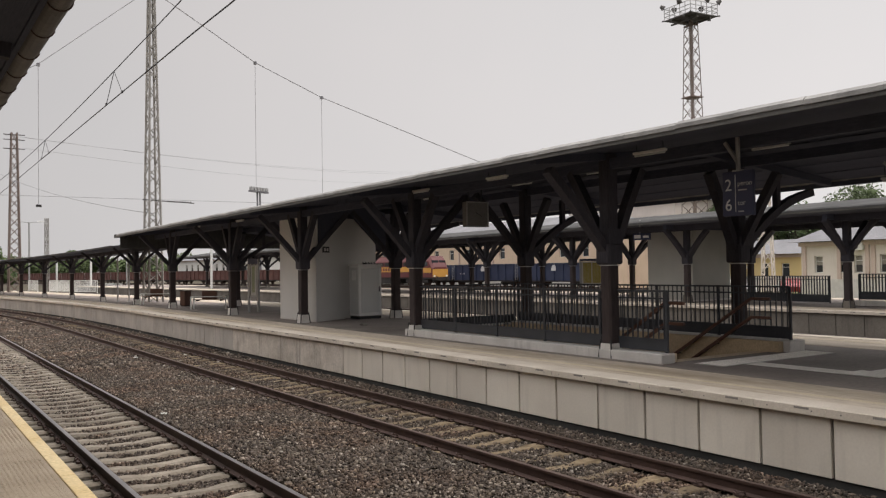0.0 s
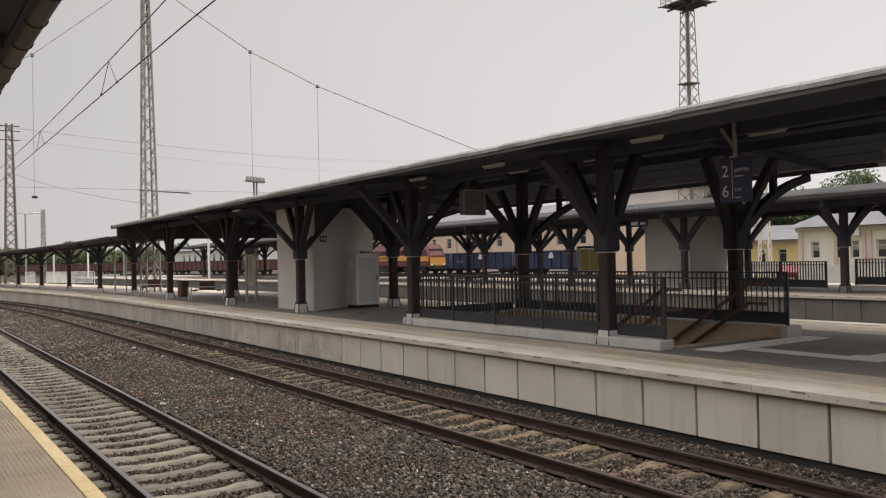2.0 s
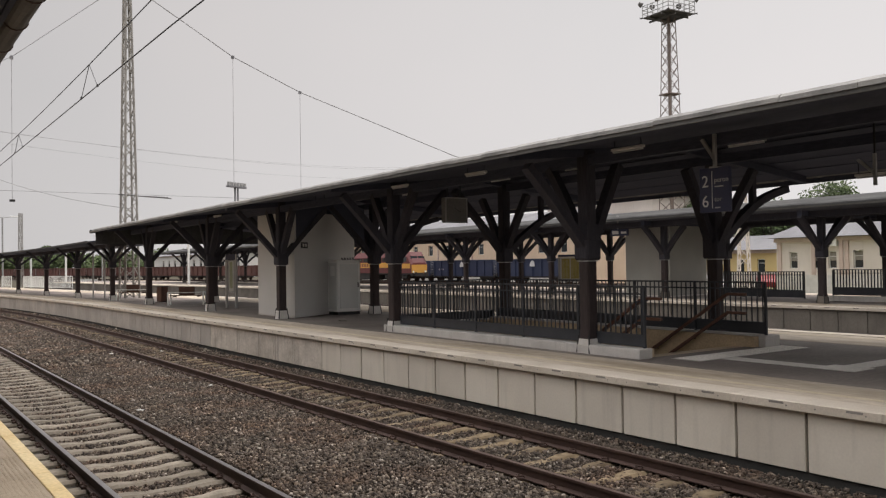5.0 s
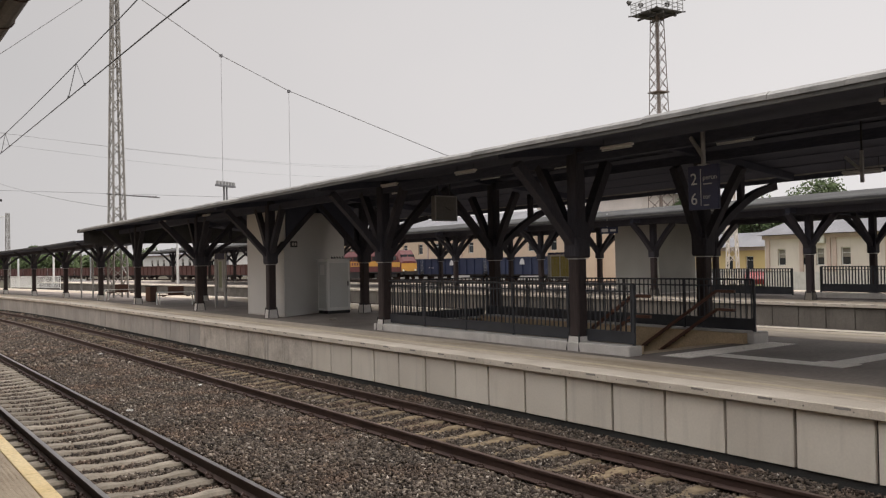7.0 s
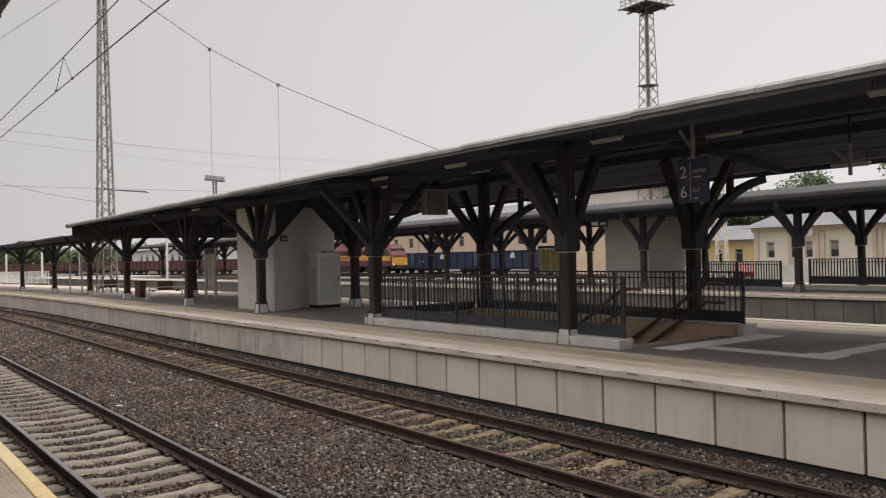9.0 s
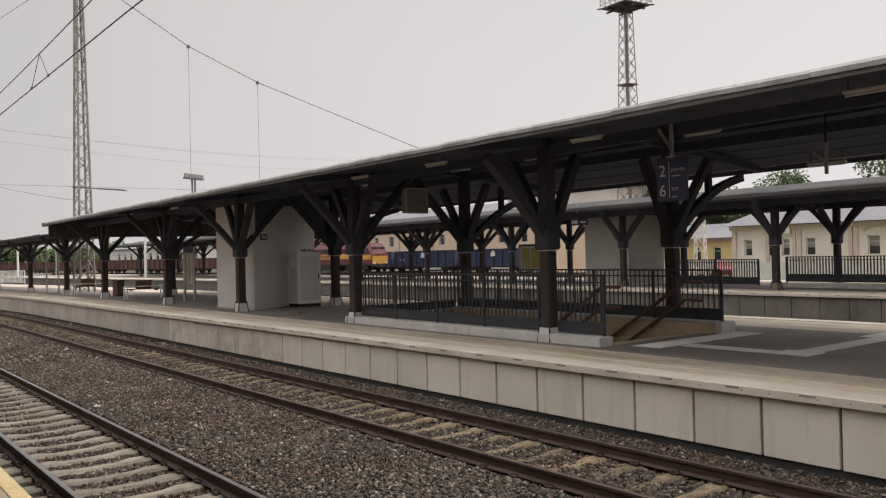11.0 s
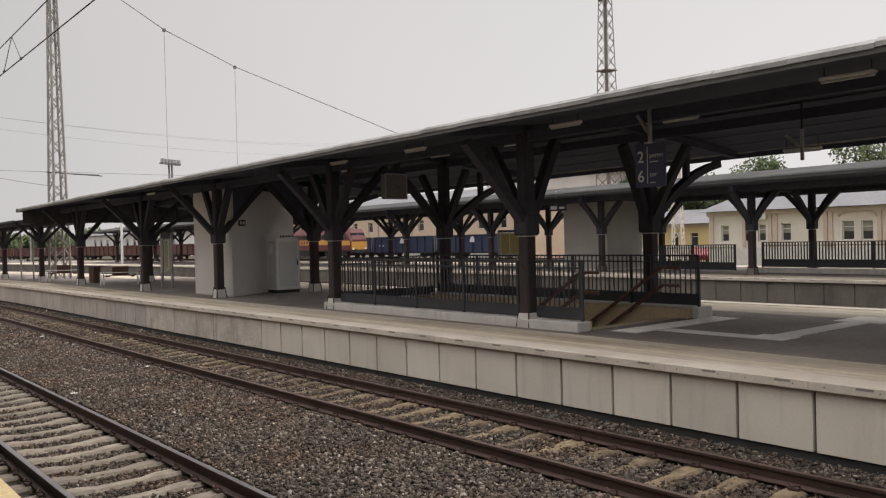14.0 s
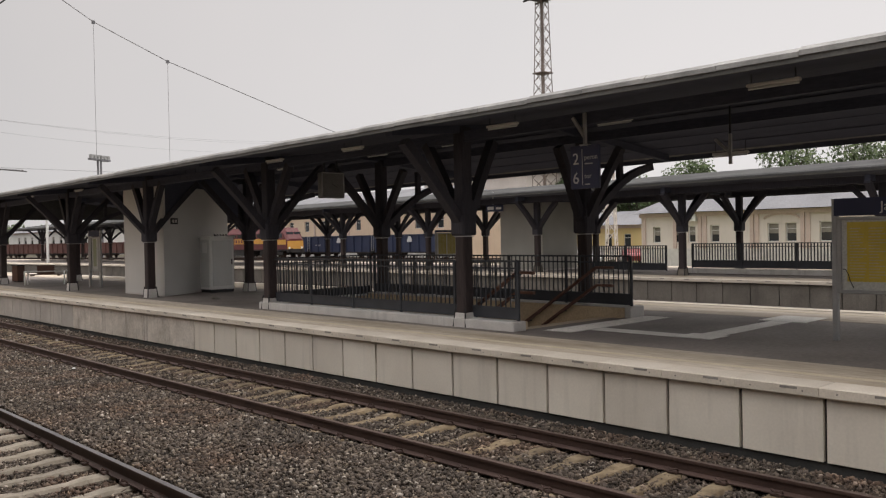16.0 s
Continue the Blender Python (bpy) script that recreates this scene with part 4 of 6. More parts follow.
def post_with_braces(canopy, x, y, z0, ztop, along, out, inner, away, w=0.26, foot="plinth", bar=0.16, bow=0.03, sides=(-1, 1)):
    """A timber post on a concrete foot, with a thick collar and braces four ways.
    along, out, inner: reach and height of the braces along the roof, to its eave and to its middle, from the canopy's own origin."""
    bm = bmesh.new()
    box(bm, x - w / 2, x + w / 2, y - w / 2, y + w / 2, z0 + 0.25, z0 + 1.76, 0.03)
    p = part("post", bm, "post_paint", canopy, "dark brown timber post")
    bm = bmesh.new()
    hw = w / 2 + 0.06
    box(bm, x - hw, x + hw, y - hw, y + hw, z0 + 1.76, z0 + 2.16, 0.035)
    rings = []
    for zz, hh in ((2.14, hw - 0.01), (2.26, hw - 0.02), (2.44, w / 2 + 0.01)):
        rings.append([bm.verts.new((x + a * hh, y + b * hh, z0 + zz)) for a, b in ((-1, -1), (1, -1), (1, 1), (-1, 1))])
    for ra, rb in zip(rings, rings[1:]):
        for i in range(4):
            bm.faces.new((ra[i], ra[(i + 1) % 4], rb[(i + 1) % 4], rb[i]))
    bm.faces.new(rings[0][::-1]), bm.faces.new(rings[-1])
    box(bm, x - w / 2, x + w / 2, y - w / 2, y + w / 2, z0 + 2.40, ztop, 0.02)
    part("post_head", bm, "wood", p)
    bm = bmesh.new()
    bmesh.ops.create_cone(bm, cap_ends=True, segments=4, radius1=w * 0.93, radius2=w * 0.79, depth=0.27, matrix=Matrix.Translation((x, y, z0 + 0.135)) @ Matrix.Rotation(radians(45), 4, "Z"))
    part("foot", bm, foot, p, "concrete foot")
    for s in (-1, 1):
        for tt in (-1, 1):
            part("foot_strap", bars([((x + s * w * 0.64, y + tt * w * 0.64, z0 + 0.0), (x + s * w * 0.5, y + tt * w * 0.5, z0 + 0.34))], 0.03), "black", p, "black steel strap")
    bm = bmesh.new()
    box(bm, x - w / 2 - 0.012, x + w / 2 + 0.012, y - w / 2 - 0.012, y + w / 2 + 0.012, z0 + 1.735, z0 + 1.755)
    part("band", bm, "steel", p, "thin pale metal band")
    for s in sides:
        bm = bmesh.new()
        sweep(bm, brace_curve((x, y + s * 0.10, z0 + 2.12), (x, y + s * along[0], along[1]), bow, 6), bar, bar + 0.02, (1, 0, 0))
        part("brace", bm, "wood", p)
    for s, (reach, top) in ((away, out), (-away, inner)):
        lift = bow if reach < 2 else 0.24
        bm = bmesh.new()
        curve = brace_curve((x + s * 0.10, y, z0 + 2.02), (x + s * reach, y, top), lift, 8)
        sweep(bm, curve, bar, bar + 0.04, (0, 1, 0))
        part("brace", bm, "wood", p)
        if reach > 2:
            k = curve[4]
            part("hanging_post", bars([((k.x, y, k.z), (k.x, y, top + 0.3))], 0.13), "wood", p)
    return p


def gable_roof(c, x0, x1, y0, y1, ze, zr, flash="flashing", top="felt", thick=0.05, fall=(0.0, 0.0), rafters=0):
    """Boarded soffit, felt top and a zinc edge, between the eaves x0 and x1, in the canopy's own axes. fall: how the eaves drop along y."""
    xm = (x0 + x1) / 2
    e0, e1 = (lambda y: ze - fall[0] * y), (lambda y: ze - fall[1] * y)
    rg = lambda y: zr - (fall[0] + fall[1]) / 2 * y
    for name, up, material, label in (("soffit", 0.0, "soffit", "dark boarded soffit"), ("roof_sheet", thick, top, "grey roofing felt")):
        bm = bmesh.new()
        for a, e in ((x0, e0), (x1, e1)):
            vs = [bm.verts.new(p) for p in ((a, y0, e(y0) + up), (a, y1, e(y1) + up), (xm, y1, rg(y1) + up), (xm, y0, rg(y0) + up))]
            bm.faces.new(vs)
        part(name, bm, material, c, label)
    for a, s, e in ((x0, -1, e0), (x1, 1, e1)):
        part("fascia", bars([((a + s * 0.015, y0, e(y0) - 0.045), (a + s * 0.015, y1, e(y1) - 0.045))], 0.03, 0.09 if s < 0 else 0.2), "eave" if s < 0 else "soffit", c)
        bmx = bmesh.new()
        q = [(a + s * 0.055, -0.03), (a + s * 0.05, 0.03), (a - s * 0.02, 0.08), (a - s * 0.10, 0.085), (a - s * 0.10, 0.06), (a, -0.03)]
        r0, r1 = [bmx.verts.new((u, -0.497, v)) for u, v in q], [bmx.verts.new((u, 0.497, v)) for u, v in q]
        bmx.faces.new(r0), bmx.faces.new(r1[::-1])
        for k in range(6):
            bmx.faces.new((r0[k], r1[k], r1[(k + 1) % 6], r0[(k + 1) % 6]))
        bmesh.ops.recalc_face_normals(bmx, faces=bmx.faces)
        me = mesh_from(bmx, "flashing_length", flash)
        for i in range(int(y1 - y0)):
            y = y0 + 0.5 + i
            piece("flashing_length", me, c, pose(0, y, e(y) + 0.006 * math.sin(i * 1.7)))
    for yy in (y0, y1):
        bm = bmesh.new()
        beam(bm, (x0, yy, e0(yy) - 0.02), (xm, yy, rg(yy) - 0.02), 0.05, 0.18)
        beam(bm, (x1, yy, e1(yy) - 0.02), (xm, yy, rg(yy) - 0.02), 0.05, 0.18)
        part("barge_board", bm, "wood", c)
    for k in range(rafters):
        y = y0 + 0.5 + k * (y1 - y0 - 1) / (rafters - 1)
        for a, e in ((x0 + 0.04, e0), (x1 - 0.04, e1)):
            part("rafter", bars([((a, y, e(y) - 0.05), (xm, y, rg(y) - 0.05))], 0.09, 0.10), "soffit", c)
    for f in (0.2, 0.4, 0.6, 0.8):
        for a, e in ((x0, e0), (x1, e1)):
            x = a + (xm - a) * f
            z = lambda y: e(y) + (rg(y) - e(y)) * f - 0.006
            part("board_seam", bars([((x, y0 + 0.1, z(y0 + 0.1)), (x, y1 - 0.1, z(y1 - 0.1)))], 0.04, 0.012), "soffit", c)


def lamp(x, y, z, group="canopy lamps", rz=0):
    t = thing("strip_lamp", (x, y, z), rz, "unlit white strip lamp under the canopy", "lamp", group)
    b = bmesh.new()
    box(b, -0.045, 0.045, -0.36, 0.36, 0, 0.045, 0.01)
    part("housing", b, "lampwhite", t)
    b = bmesh.new()
    cyl(b, (0, 0, -0.02), 0.018, 0.68, 8, "y")
    part("tube", b, "white", t, "white glass tube")
    for s in (-0.3, 0.3):
        part("hanger", bars([((0, s, 0.04), (0, s, 0.24))], 0.012), "iron", t)
    return t


CO = (13.35, 11.4, 0.8)
canopy = thing("platform_canopy", CO, 0, "long dark timber canopy with a zinc edge over the island platform", "canopy", "platform canopies")
EX0, EX1, CY0, CY1 = 9.42, 18.9, -13.0, 43.6
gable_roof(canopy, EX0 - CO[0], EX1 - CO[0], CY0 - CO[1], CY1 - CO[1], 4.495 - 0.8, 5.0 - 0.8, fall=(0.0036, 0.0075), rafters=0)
part("end_board", boxes((EX0 + 0.25 - CO[0], EX1 - 0.3 - CO[0], CY1 - 0.12 - CO[1], CY1 - 0.06 - CO[1], 2.95, 3.55)), "felt", canopy, "dark boarded end")
b = bmesh.new()
ring = [[b.verts.new((x - CO[0], y - CO[1], z)) for x, z in ((EX0 + 0.3, 3.55), (EX1 - 0.4, 3.55), (14.16, 3.98))] for y in (CY1 - 0.12, CY1 - 0.06)]
b.faces.new(ring[0]), b.faces.new(ring[1][::-1])
for i in range(3):
    b.faces.new((ring[0][i], ring[1][i], ring[1][(i + 1) % 3], ring[0][(i + 1) % 3]))
part("gable_board", b, "felt", canopy, "dark boarded gable")
FY = [-10.0, -2.7, 11.4, 18.4, 25.45, 32.2, 40.6]
BACKX = lambda y: 15.28 - 0.022 * (y - 11.4)
for y in FY:
    post_with_braces(canopy, 11.42 - CO[0], y - CO[1], 0, 3.86, (1.0, 3.60), (1.5, 3.48), (0.86, 3.62) if y == 11.4 else (1.66, 3.66), -1, sides=(1,) if y == 11.4 else (-1, 1))
    post_with_braces(canopy, BACKX(y) - CO[0], y - CO[1], 0, 3.95, (1.0, 3.6), (2.72, 3.38), (0.9, 3.66) if y == 11.4 else (1.75, 3.72), 1, sides=(-1,) if y == 11.4 else (-1, 1))
    for a, z in ((EX0 + 0.15, 3.64 - 0.0036 * (y - CO[1])), (EX1 - 0.15, 3.64 - 0.0075 * (y - CO[1]))):
        part("cross_beam", bars([((a - CO[0], y - CO[1], z), (14.16 - CO[0], y - CO[1], 4.1 - 0.0055 * (y - CO[1])))], 0.16, 0.16), "soffit", canopy)
# dark filler panel, added to blacken the area over the braces before the lift shaft
b = bmesh.new()
tri = [[b.verts.new((x - CO[0], y - CO[1], z)) for x, z in ((11.95, 2.42), (13.12, 3.66), (14.55, 2.5), (14.55, 3.7), (13.12, 4.0), (11.95, 3.8))] for y in (25.40, 25.45)]
b.faces.new(tri[0][::-1]), b.faces.new(tri[1])
for i in range(6):
    b.faces.new((tri[0][i], tri[0][(i + 1) % 6], tri[1][(i + 1) % 6], tri[1][i]))
part("arch_filler", b, "soffit", canopy, "added dark filler panel over the braces")
for x, z in ((11.42, 3.67), (15.2, 3.9)):
    part("purlin", bars([((x - CO[0], CY0 + 0.1 - CO[1], z + 0.1), (x - CO[0], CY1 - 0.1 - CO[1], z - 0.15))], 0.16, 0.20), "soffit", canopy)
for x, y in ((10.76, 4.93), (10.93, 9.9), (11.01, 14.33), (11.1, 17.57), (11.43, 22.6), (11.55, 26.6), (11.3, 31.0), (11.2, 36.0)):
    lamp(x, y, 4.47)
for x, y in ((12.13, 8.38), (12.23, 14.98), (12.14, 12.38), (12.45, 19.22), (14.85, 7.65)):
    lamp(x, y, 4.47 if x < 14 else 4.0)

# lower canopy further along, on one row of posts, following the bend
LO = (11.4, 60.0, 0.8)
low = thing("platform_canopy", LO, 0, "lower dark timber canopy on one row of posts", "canopy", "platform canopies")
LIFT = 0.32
LYS = [43.9] + list(range(46, 97, 3))


def low_lift(y):
    return LIFT * max(0.0, 1 - (y - 44) / 30)


def low_strip(x0, x1, z00, z10, thick):
    bm = bmesh.new()
    prev = None
    for y in LYS:
        b = bend(y)
        ring = [bm.verts.new(p) for p in ((x0 + b - LO[0], y - LO[1], z00 + low_lift(y)), (x1 + b - LO[0], y - LO[1], z10 + low_lift(y)), (x1 + b - LO[0], y - LO[1], z10 + thick + low_lift(y)), (x0 + b - LO[0], y - LO[1], z00 + thick + low_lift(y)))]
        if prev:
            for i in range(4):
                bm.faces.new((prev[i], ring[i], ring[(i + 1) % 4], prev[(i + 1) % 4]))
        else:
            bm.faces.new(ring)
        prev = ring
    bm.faces.new(prev[::-1])
    bmesh.ops.recalc_face_normals(bm, faces=bm.faces)
    return bm


part("roof_half", low_strip(9.4, 11.4, 2.72, 2.95, 0.05), "soffit", low)
part("roof_half", low_strip(11.4, 13.5, 2.95, 2.72, 0.05), "soffit", low)
part("edge_flashing", low_strip(9.35, 9.41, 2.70, 2.70, 0.09), "felt", low, "weathered roof edge")
part("purlin", low_strip(11.3, 11.5, 2.60, 2.60, 0.18), "wood", low)
for k in range(8):
    y = 47.0 + 6.95 * k
    if y < 97:
        post_with_braces(low, 11.4 + bend(y) - LO[0], y - LO[1], 0, 2.66 + low_lift(y), (2.3, 2.66 + low_lift(y)), (1.2, 2.78 + low_lift(y)), (1.2, 2.78 + low_lift(y)), 1, 0.24, bar=0.12)
# raking tie from the high roof to the first low post
part("tie", bars([((9.9 - LO[0], 43.4 - LO[1], 3.5), (11.3 - LO[0], 47.2 - LO[1], 2.4))], 0.1), "wood", low)


# ---------------------------------------------------------------- things on the island platform
hut = thing("lift_shaft", (13.4, 27.5, 0.8), 0, "pale grey rendered lift shaft reaching the canopy", "lift shaft", "lift shafts")
plan = [(11.85, 25.35), (15.45, 27.75), (15.45, 30.2), (11.85, 28.4)]
part("wall", prism(bmesh.new(), [(x - 13.4, y - 27.5) for x, y in plan], 0, 3.55), "render", hut)
part("base_trim", prism(bmesh.new(), [(x * 1.004 - 13.4 * 1.004, y * 1.0 - 27.5) for x, y in plan], 0, 0.05), "kerb", hut)
d = Vector((3.6, 2.4, 0)).normalized()
nrm = Vector((d.y, -d.x, 0))
c0 = Vector((11.85 - 13.4, 25.35 - 27.5, 0)) + d * 0.42 + nrm * 0.01
b = bmesh.new()
beam(b, c0 + Vector((0, 0, 2.42)), c0 + d * 0.42 + Vector((0, 0, 2.42)), 0.03, 0.20)
sg = part("direction_sign", b, "black", hut, "small black direction sign")
b = bmesh.new()
for k in (0.07, 0.24):
    beam(b, c0 + nrm * 0.017 + d * k + Vector((0, 0, 2.42)), c0 + nrm * 0.017 + d * (k + 0.11) + Vector((0, 0, 2.42)), 0.004, 0.10)
part("pictogram", b, "plinth", sg)

cab = thing("steel_cabinet", (13.66, 25.75, 0.8), 0, "light grey steel equipment cabinet beside the lift shaft", "cabinet")
part("plinth", boxes((0.02, 0.88, 0.02, 0.70, 0, 0.10)), "black", cab)
b = bmesh.new()
box(b, 0, 0.9, 0, 0.72, 0.10, 1.86, 0.015)
part("body", b, "cab_frame", cab)
b = bmesh.new()
box(b, 0.09, 0.81, -0.015, 0.01, 0.22, 1.76, 0.008)
dr = part("door", b, "cab", cab)
part("handle", boxes((0.78, 0.81, -0.04, -0.01, 0.95, 1.12)), "black", dr, "black swivel handle")
b = bmesh.new()
box(b, -0.012, 0.01, 0.07, 0.66, 0.18, 1.80, 0.006)
sp = part("side_panel", b, "cab", cab)
part("vent", boxes((-0.02, -0.008, 0.2, 0.5, 1.35, 1.70)), "cab_frame", sp)
b = bmesh.new()
box(b, -0.03, 0.93, -0.03, 0.75, 1.86, 1.91, 0.01)
part("top", b, "cab_frame", cab)
for k in range(5):
    b = bmesh.new()
    tube(b, [(0.3 + k * 0.12, 0.2 + 0.07 * (k % 2), 1.91), (0.33 + k * 0.11, 0.3, 1.98), (0.42 + k * 0.1, 0.35, 1.93)], 0.02, 5)
    part("cable_loop", b, "black", cab, "loose black cable")

clock = thing("platform_clock", (12.57, 17.3, 3.58), 0, "square grey platform clock hanging from the canopy", "clock")
b = bmesh.new()
box(b, -0.34, 0.34, -0.1, 0.1, 0, 0.64, 0.02)
part("case", b, "dial", clock)
part("rim", bars([((-0.33, -0.1, 0.01), (0.33, -0.1, 0.01)), ((-0.33, -0.1, 0.63), (0.33, -0.1, 0.63)), ((-0.33, -0.1, 0.0), (-0.33, -0.1, 0.64)), ((0.33, -0.1, 0.0), (0.33, -0.1, 0.64))], 0.03), "steel", clock, "pale edge")
b = bmesh.new()
cyl(b, (0, -0.103, 0.33), 0.27, 0.012, 32, "y")
part("dial", b, "dial", clock, "dull grey dial")
part("pointer", bars([((0, -0.112, 0.33), (0.13, -0.112, 0.27))], 0.012), "iron", clock)
part("pointer", bars([((0, -0.112, 0.33), (-0.05, -0.112, 0.36))], 0.012), "iron", clock)
for x in (-0.2, 0.2):
    part("hanger", bars([((x, 0, 0.64), (x, 0, 0.98))], 0.03), "iron", clock)

sign = thing("platform_sign", (11.3, 8.39, 3.30), -90, "navy platform and track number sign hanging from a post", "sign")
b = bmesh.new()
box(b, -0.29, 0.29, -0.03, 0.03, 0, 0.72, 0.008)
board = part("board", b, "navy", sign)
TURN = Matrix.Rotation(radians(90), 4, "X")


def text_part(text, size, x, y, z, parent, material="white", label=""):
    bm = letters(text, size)
    bm.transform(Matrix.Translation((x, y, z)) @ TURN)
    return part("lettering", bm, material, parent, label)


text_part("2", 0.27, -0.24, -0.033, 0.41, board, label="white figure")
text_part("6", 0.27, -0.24, -0.033, 0.09, board, label="white figure")
text_part("peron", 0.112, 0.0, -0.033, 0.48, board, "steel", "dull grey word")
text_part("tor", 0.112, 0.0, -0.033, 0.17, board, "steel", "dull grey word")
part("divider", boxes((-0.045, -0.035, -0.036, -0.03, 0.06, 0.66)), "white", board)
part("small_line", boxes((0.01, 0.17, -0.036, -0.03, 0.40, 0.42), (0.01, 0.11, -0.036, -0.03, 0.06, 0.08)), "steel", board)
part("hanger", bars([((0.0, 0, 0.72), (0.0, 0, 1.26)), ((0.0, 0, 0.85), (-0.24, 0, 1.2))], 0.05), "steel", sign)
part("flange", boxes((-0.08, 0.08, -0.05, 0.05, 0.71, 0.735)), "steel", sign)
# a bare sign hanger further along
hg = thing("sign_hanger", (14.5, 7.47, 3.79), -90, "grey steel sign hanger under the canopy", "bracket")
part("pole", bars([((0, 0, 0), (0, 0, 0.56)), ((0, 0, 0.2), (-0.3, 0, 0.48))], 0.05), "steel", hg)
part("rod", bars([((0, 0, 0.56), (0, 0, 1.12))], 0.025), "black", hg)


def info_board(at, rz, label, w=1.55, z0=0.8, z1=1.98, head=True, paper="paper", post=2.3, sheets=1):
    t = thing("notice_board", at, rz, label, "notice board", "notice boards")
    for x in (0.0, w):
        b = bmesh.new()
        box(b, x - 0.04, x + 0.04, -0.05, 0.05, 0, post, 0.008)
        part("post", b, "steel", t)
    b = bmesh.new()
    for r in ((0.04, w - 0.04, -0.05, 0.05, z0 - 0.05, z0), (0.04, w - 0.04, -0.05, 0.05, z1, z1 + 0.05), (0.04, 0.10, -0.05, 0.05, z0, z1), (w - 0.10, w - 0.04, -0.05, 0.05, z0, z1)):
        box(b, *r, 0.006)
    part("frame", b, "steel", t)
    part("back_panel", boxes((0.1, w - 0.1, -0.01, 0.03, z0, z1)), "paperwhite", t)
    sw = (w - 0.36) / sheets
    for q in range(sheets):
        xa, xb = 0.18 + q * sw + (0.03 if q else 0), 0.18 + (q + 1) * sw - (0.03 if q < sheets - 1 else 0)
        sh = part("timetable", boxes((xa, xb, -0.016, -0.011, z0 + 0.13, z1 - 0.03)), paper, t, "printed timetable sheet")
        b = bmesh.new()
        rng = random.Random(5 + q)
        cols = max(2, int((xb - xa) / 0.28))
        for i in range(cols):
            for j in range(18):
                x = xa + 0.04 + i * (xb - xa - 0.08) / cols
                z = z0 + 0.19 + j * (z1 - z0 - 0.28) / 18
                box(b, x, x + (xb - xa - 0.12) / cols * rng.uniform(0.5, 0.95), -0.0185, -0.0165, z, z + 0.012)
        tagged(part("print", b, "line", sh), "faint rows of small print", kind="stuff")
    if head:
        part("header", boxes((0.0, w, -0.055, 0.055, z1 + 0.07, post)), "navy", t, "navy header board")
    return t


nb = info_board((13.45, 5.2, 0.8), -90, "yellow timetable behind glass in a steel-framed notice board", 1.55, 0.8, 1.88, True, "paper", 2.22)
text_part("Ja", 0.2, 0.68, -0.058, 2.02, nb, label="white letters")
b = bmesh.new()
tube(b, [(0.12, -0.03, 1.12), (0.16, -0.035, 1.12), (0.2, -0.035, 1.05), (0.23, -0.035, 0.94), (0.28, -0.03, 0.83)], 0.007, 5)
part("cable", b, "black", nb, "loose black cable behind the glass")
info_board((12.66, 33.7, 0.8), -60, "narrow steel notice board standing near the lift shaft", 0.5, 0.7, 1.95, True, "mapgreen", 2.25)


def bench(at, rz):
    t = thing("platform_bench", at, rz, "long platform bench with pale tube frame and dark backrest", "bench", "platform benches")
    for x in (-0.8, 0.8):
        for y in (-0.26, 0.26):
            part("leg", bars([((x, y, 0), (x, y, 0.56))], 0.05), "cab", t, "pale steel tube leg")
    for y in (-0.26, 0.26):
        part("arm_rail", bars([((-0.825, y, 0.575), (0.825, y, 0.575))], 0.04), "cab", t, "pale steel tube")
    for x in (-0.8, 0.8):
        part("end_rail", bars([((x, -0.24, 0.575), (x, 0.24, 0.575))], 0.04), "cab", t, "pale steel tube")
    for y in (-0.15, 0.0, 0.15):
        part("seat_slat", boxes((-0.77, 0.77, y - 0.06, y + 0.06, 0.42, 0.45)), "handrail", t, "dark brown slat")
    for y in (-0.03, 0.03):
        part("back_panel", boxes((-0.34, 0.34, y - 0.02, y + 0.02, 0.45, 0.84)), "handrail", t, "dark brown backrest")
    for x in (-0.55, 0.55):
        part("seat_bearer", boxes((x - 0.03, x + 0.03, -0.25, 0.25, 0.37, 0.42)), "darklattice", t)
    return t


bench((12.45, 38.2, 0.8), -32)
bench((12.1, 46.0, 0.8), -32)
for x, y in ((11.45, 52.2), (11.91, 51.4)):
    b = bmesh.new()
    tube(b, [(0, 0, 0), (0, 0, 2.62)], 0.045, 8)
    pl = thing("steel_pole", (x + 0.0, y, 0.8), 0, "thin pale steel pole standing under the low canopy", "pole", "platform poles")
    part("tube", b, "steel", pl)
    part("base_plate", boxes((-0.1, 0.1, -0.1, 0.1, 0, 0.015)), "steel", pl)
bn = thing("litter_bin", (12.55, 42.3, 0.8), 20, "dark brown square litter bin on the platform", "bin")
b = bmesh.new()
box(b, -0.2, 0.2, -0.2, 0.2, 0.04, 0.76, 0.02)
part("body", b, "handrail", bn)
part("lid", boxes((-0.22, 0.22, -0.22, 0.22, 0.76, 0.8)), "black", bn)
part("foot", boxes((-0.15, 0.15, -0.15, 0.15, 0, 0.04)), "black", bn)
st = thing("stone", (12.3, 22.9, 0.8), 15, "grey lump of concrete lying on the asphalt", "stone")
b = bmesh.new()
bmesh.ops.create_icosphere(b, subdivisions=2, radius=0.115)
for v in b.verts:
    v.co = Vector((v.co.x * 1.3, v.co.y, max(v.co.z, -0.02) * 0.6)) * (1 + 0.25 * noise.noise(v.co * 9))
    v.co.z += 0.01
part("lump", b, "mark", st)


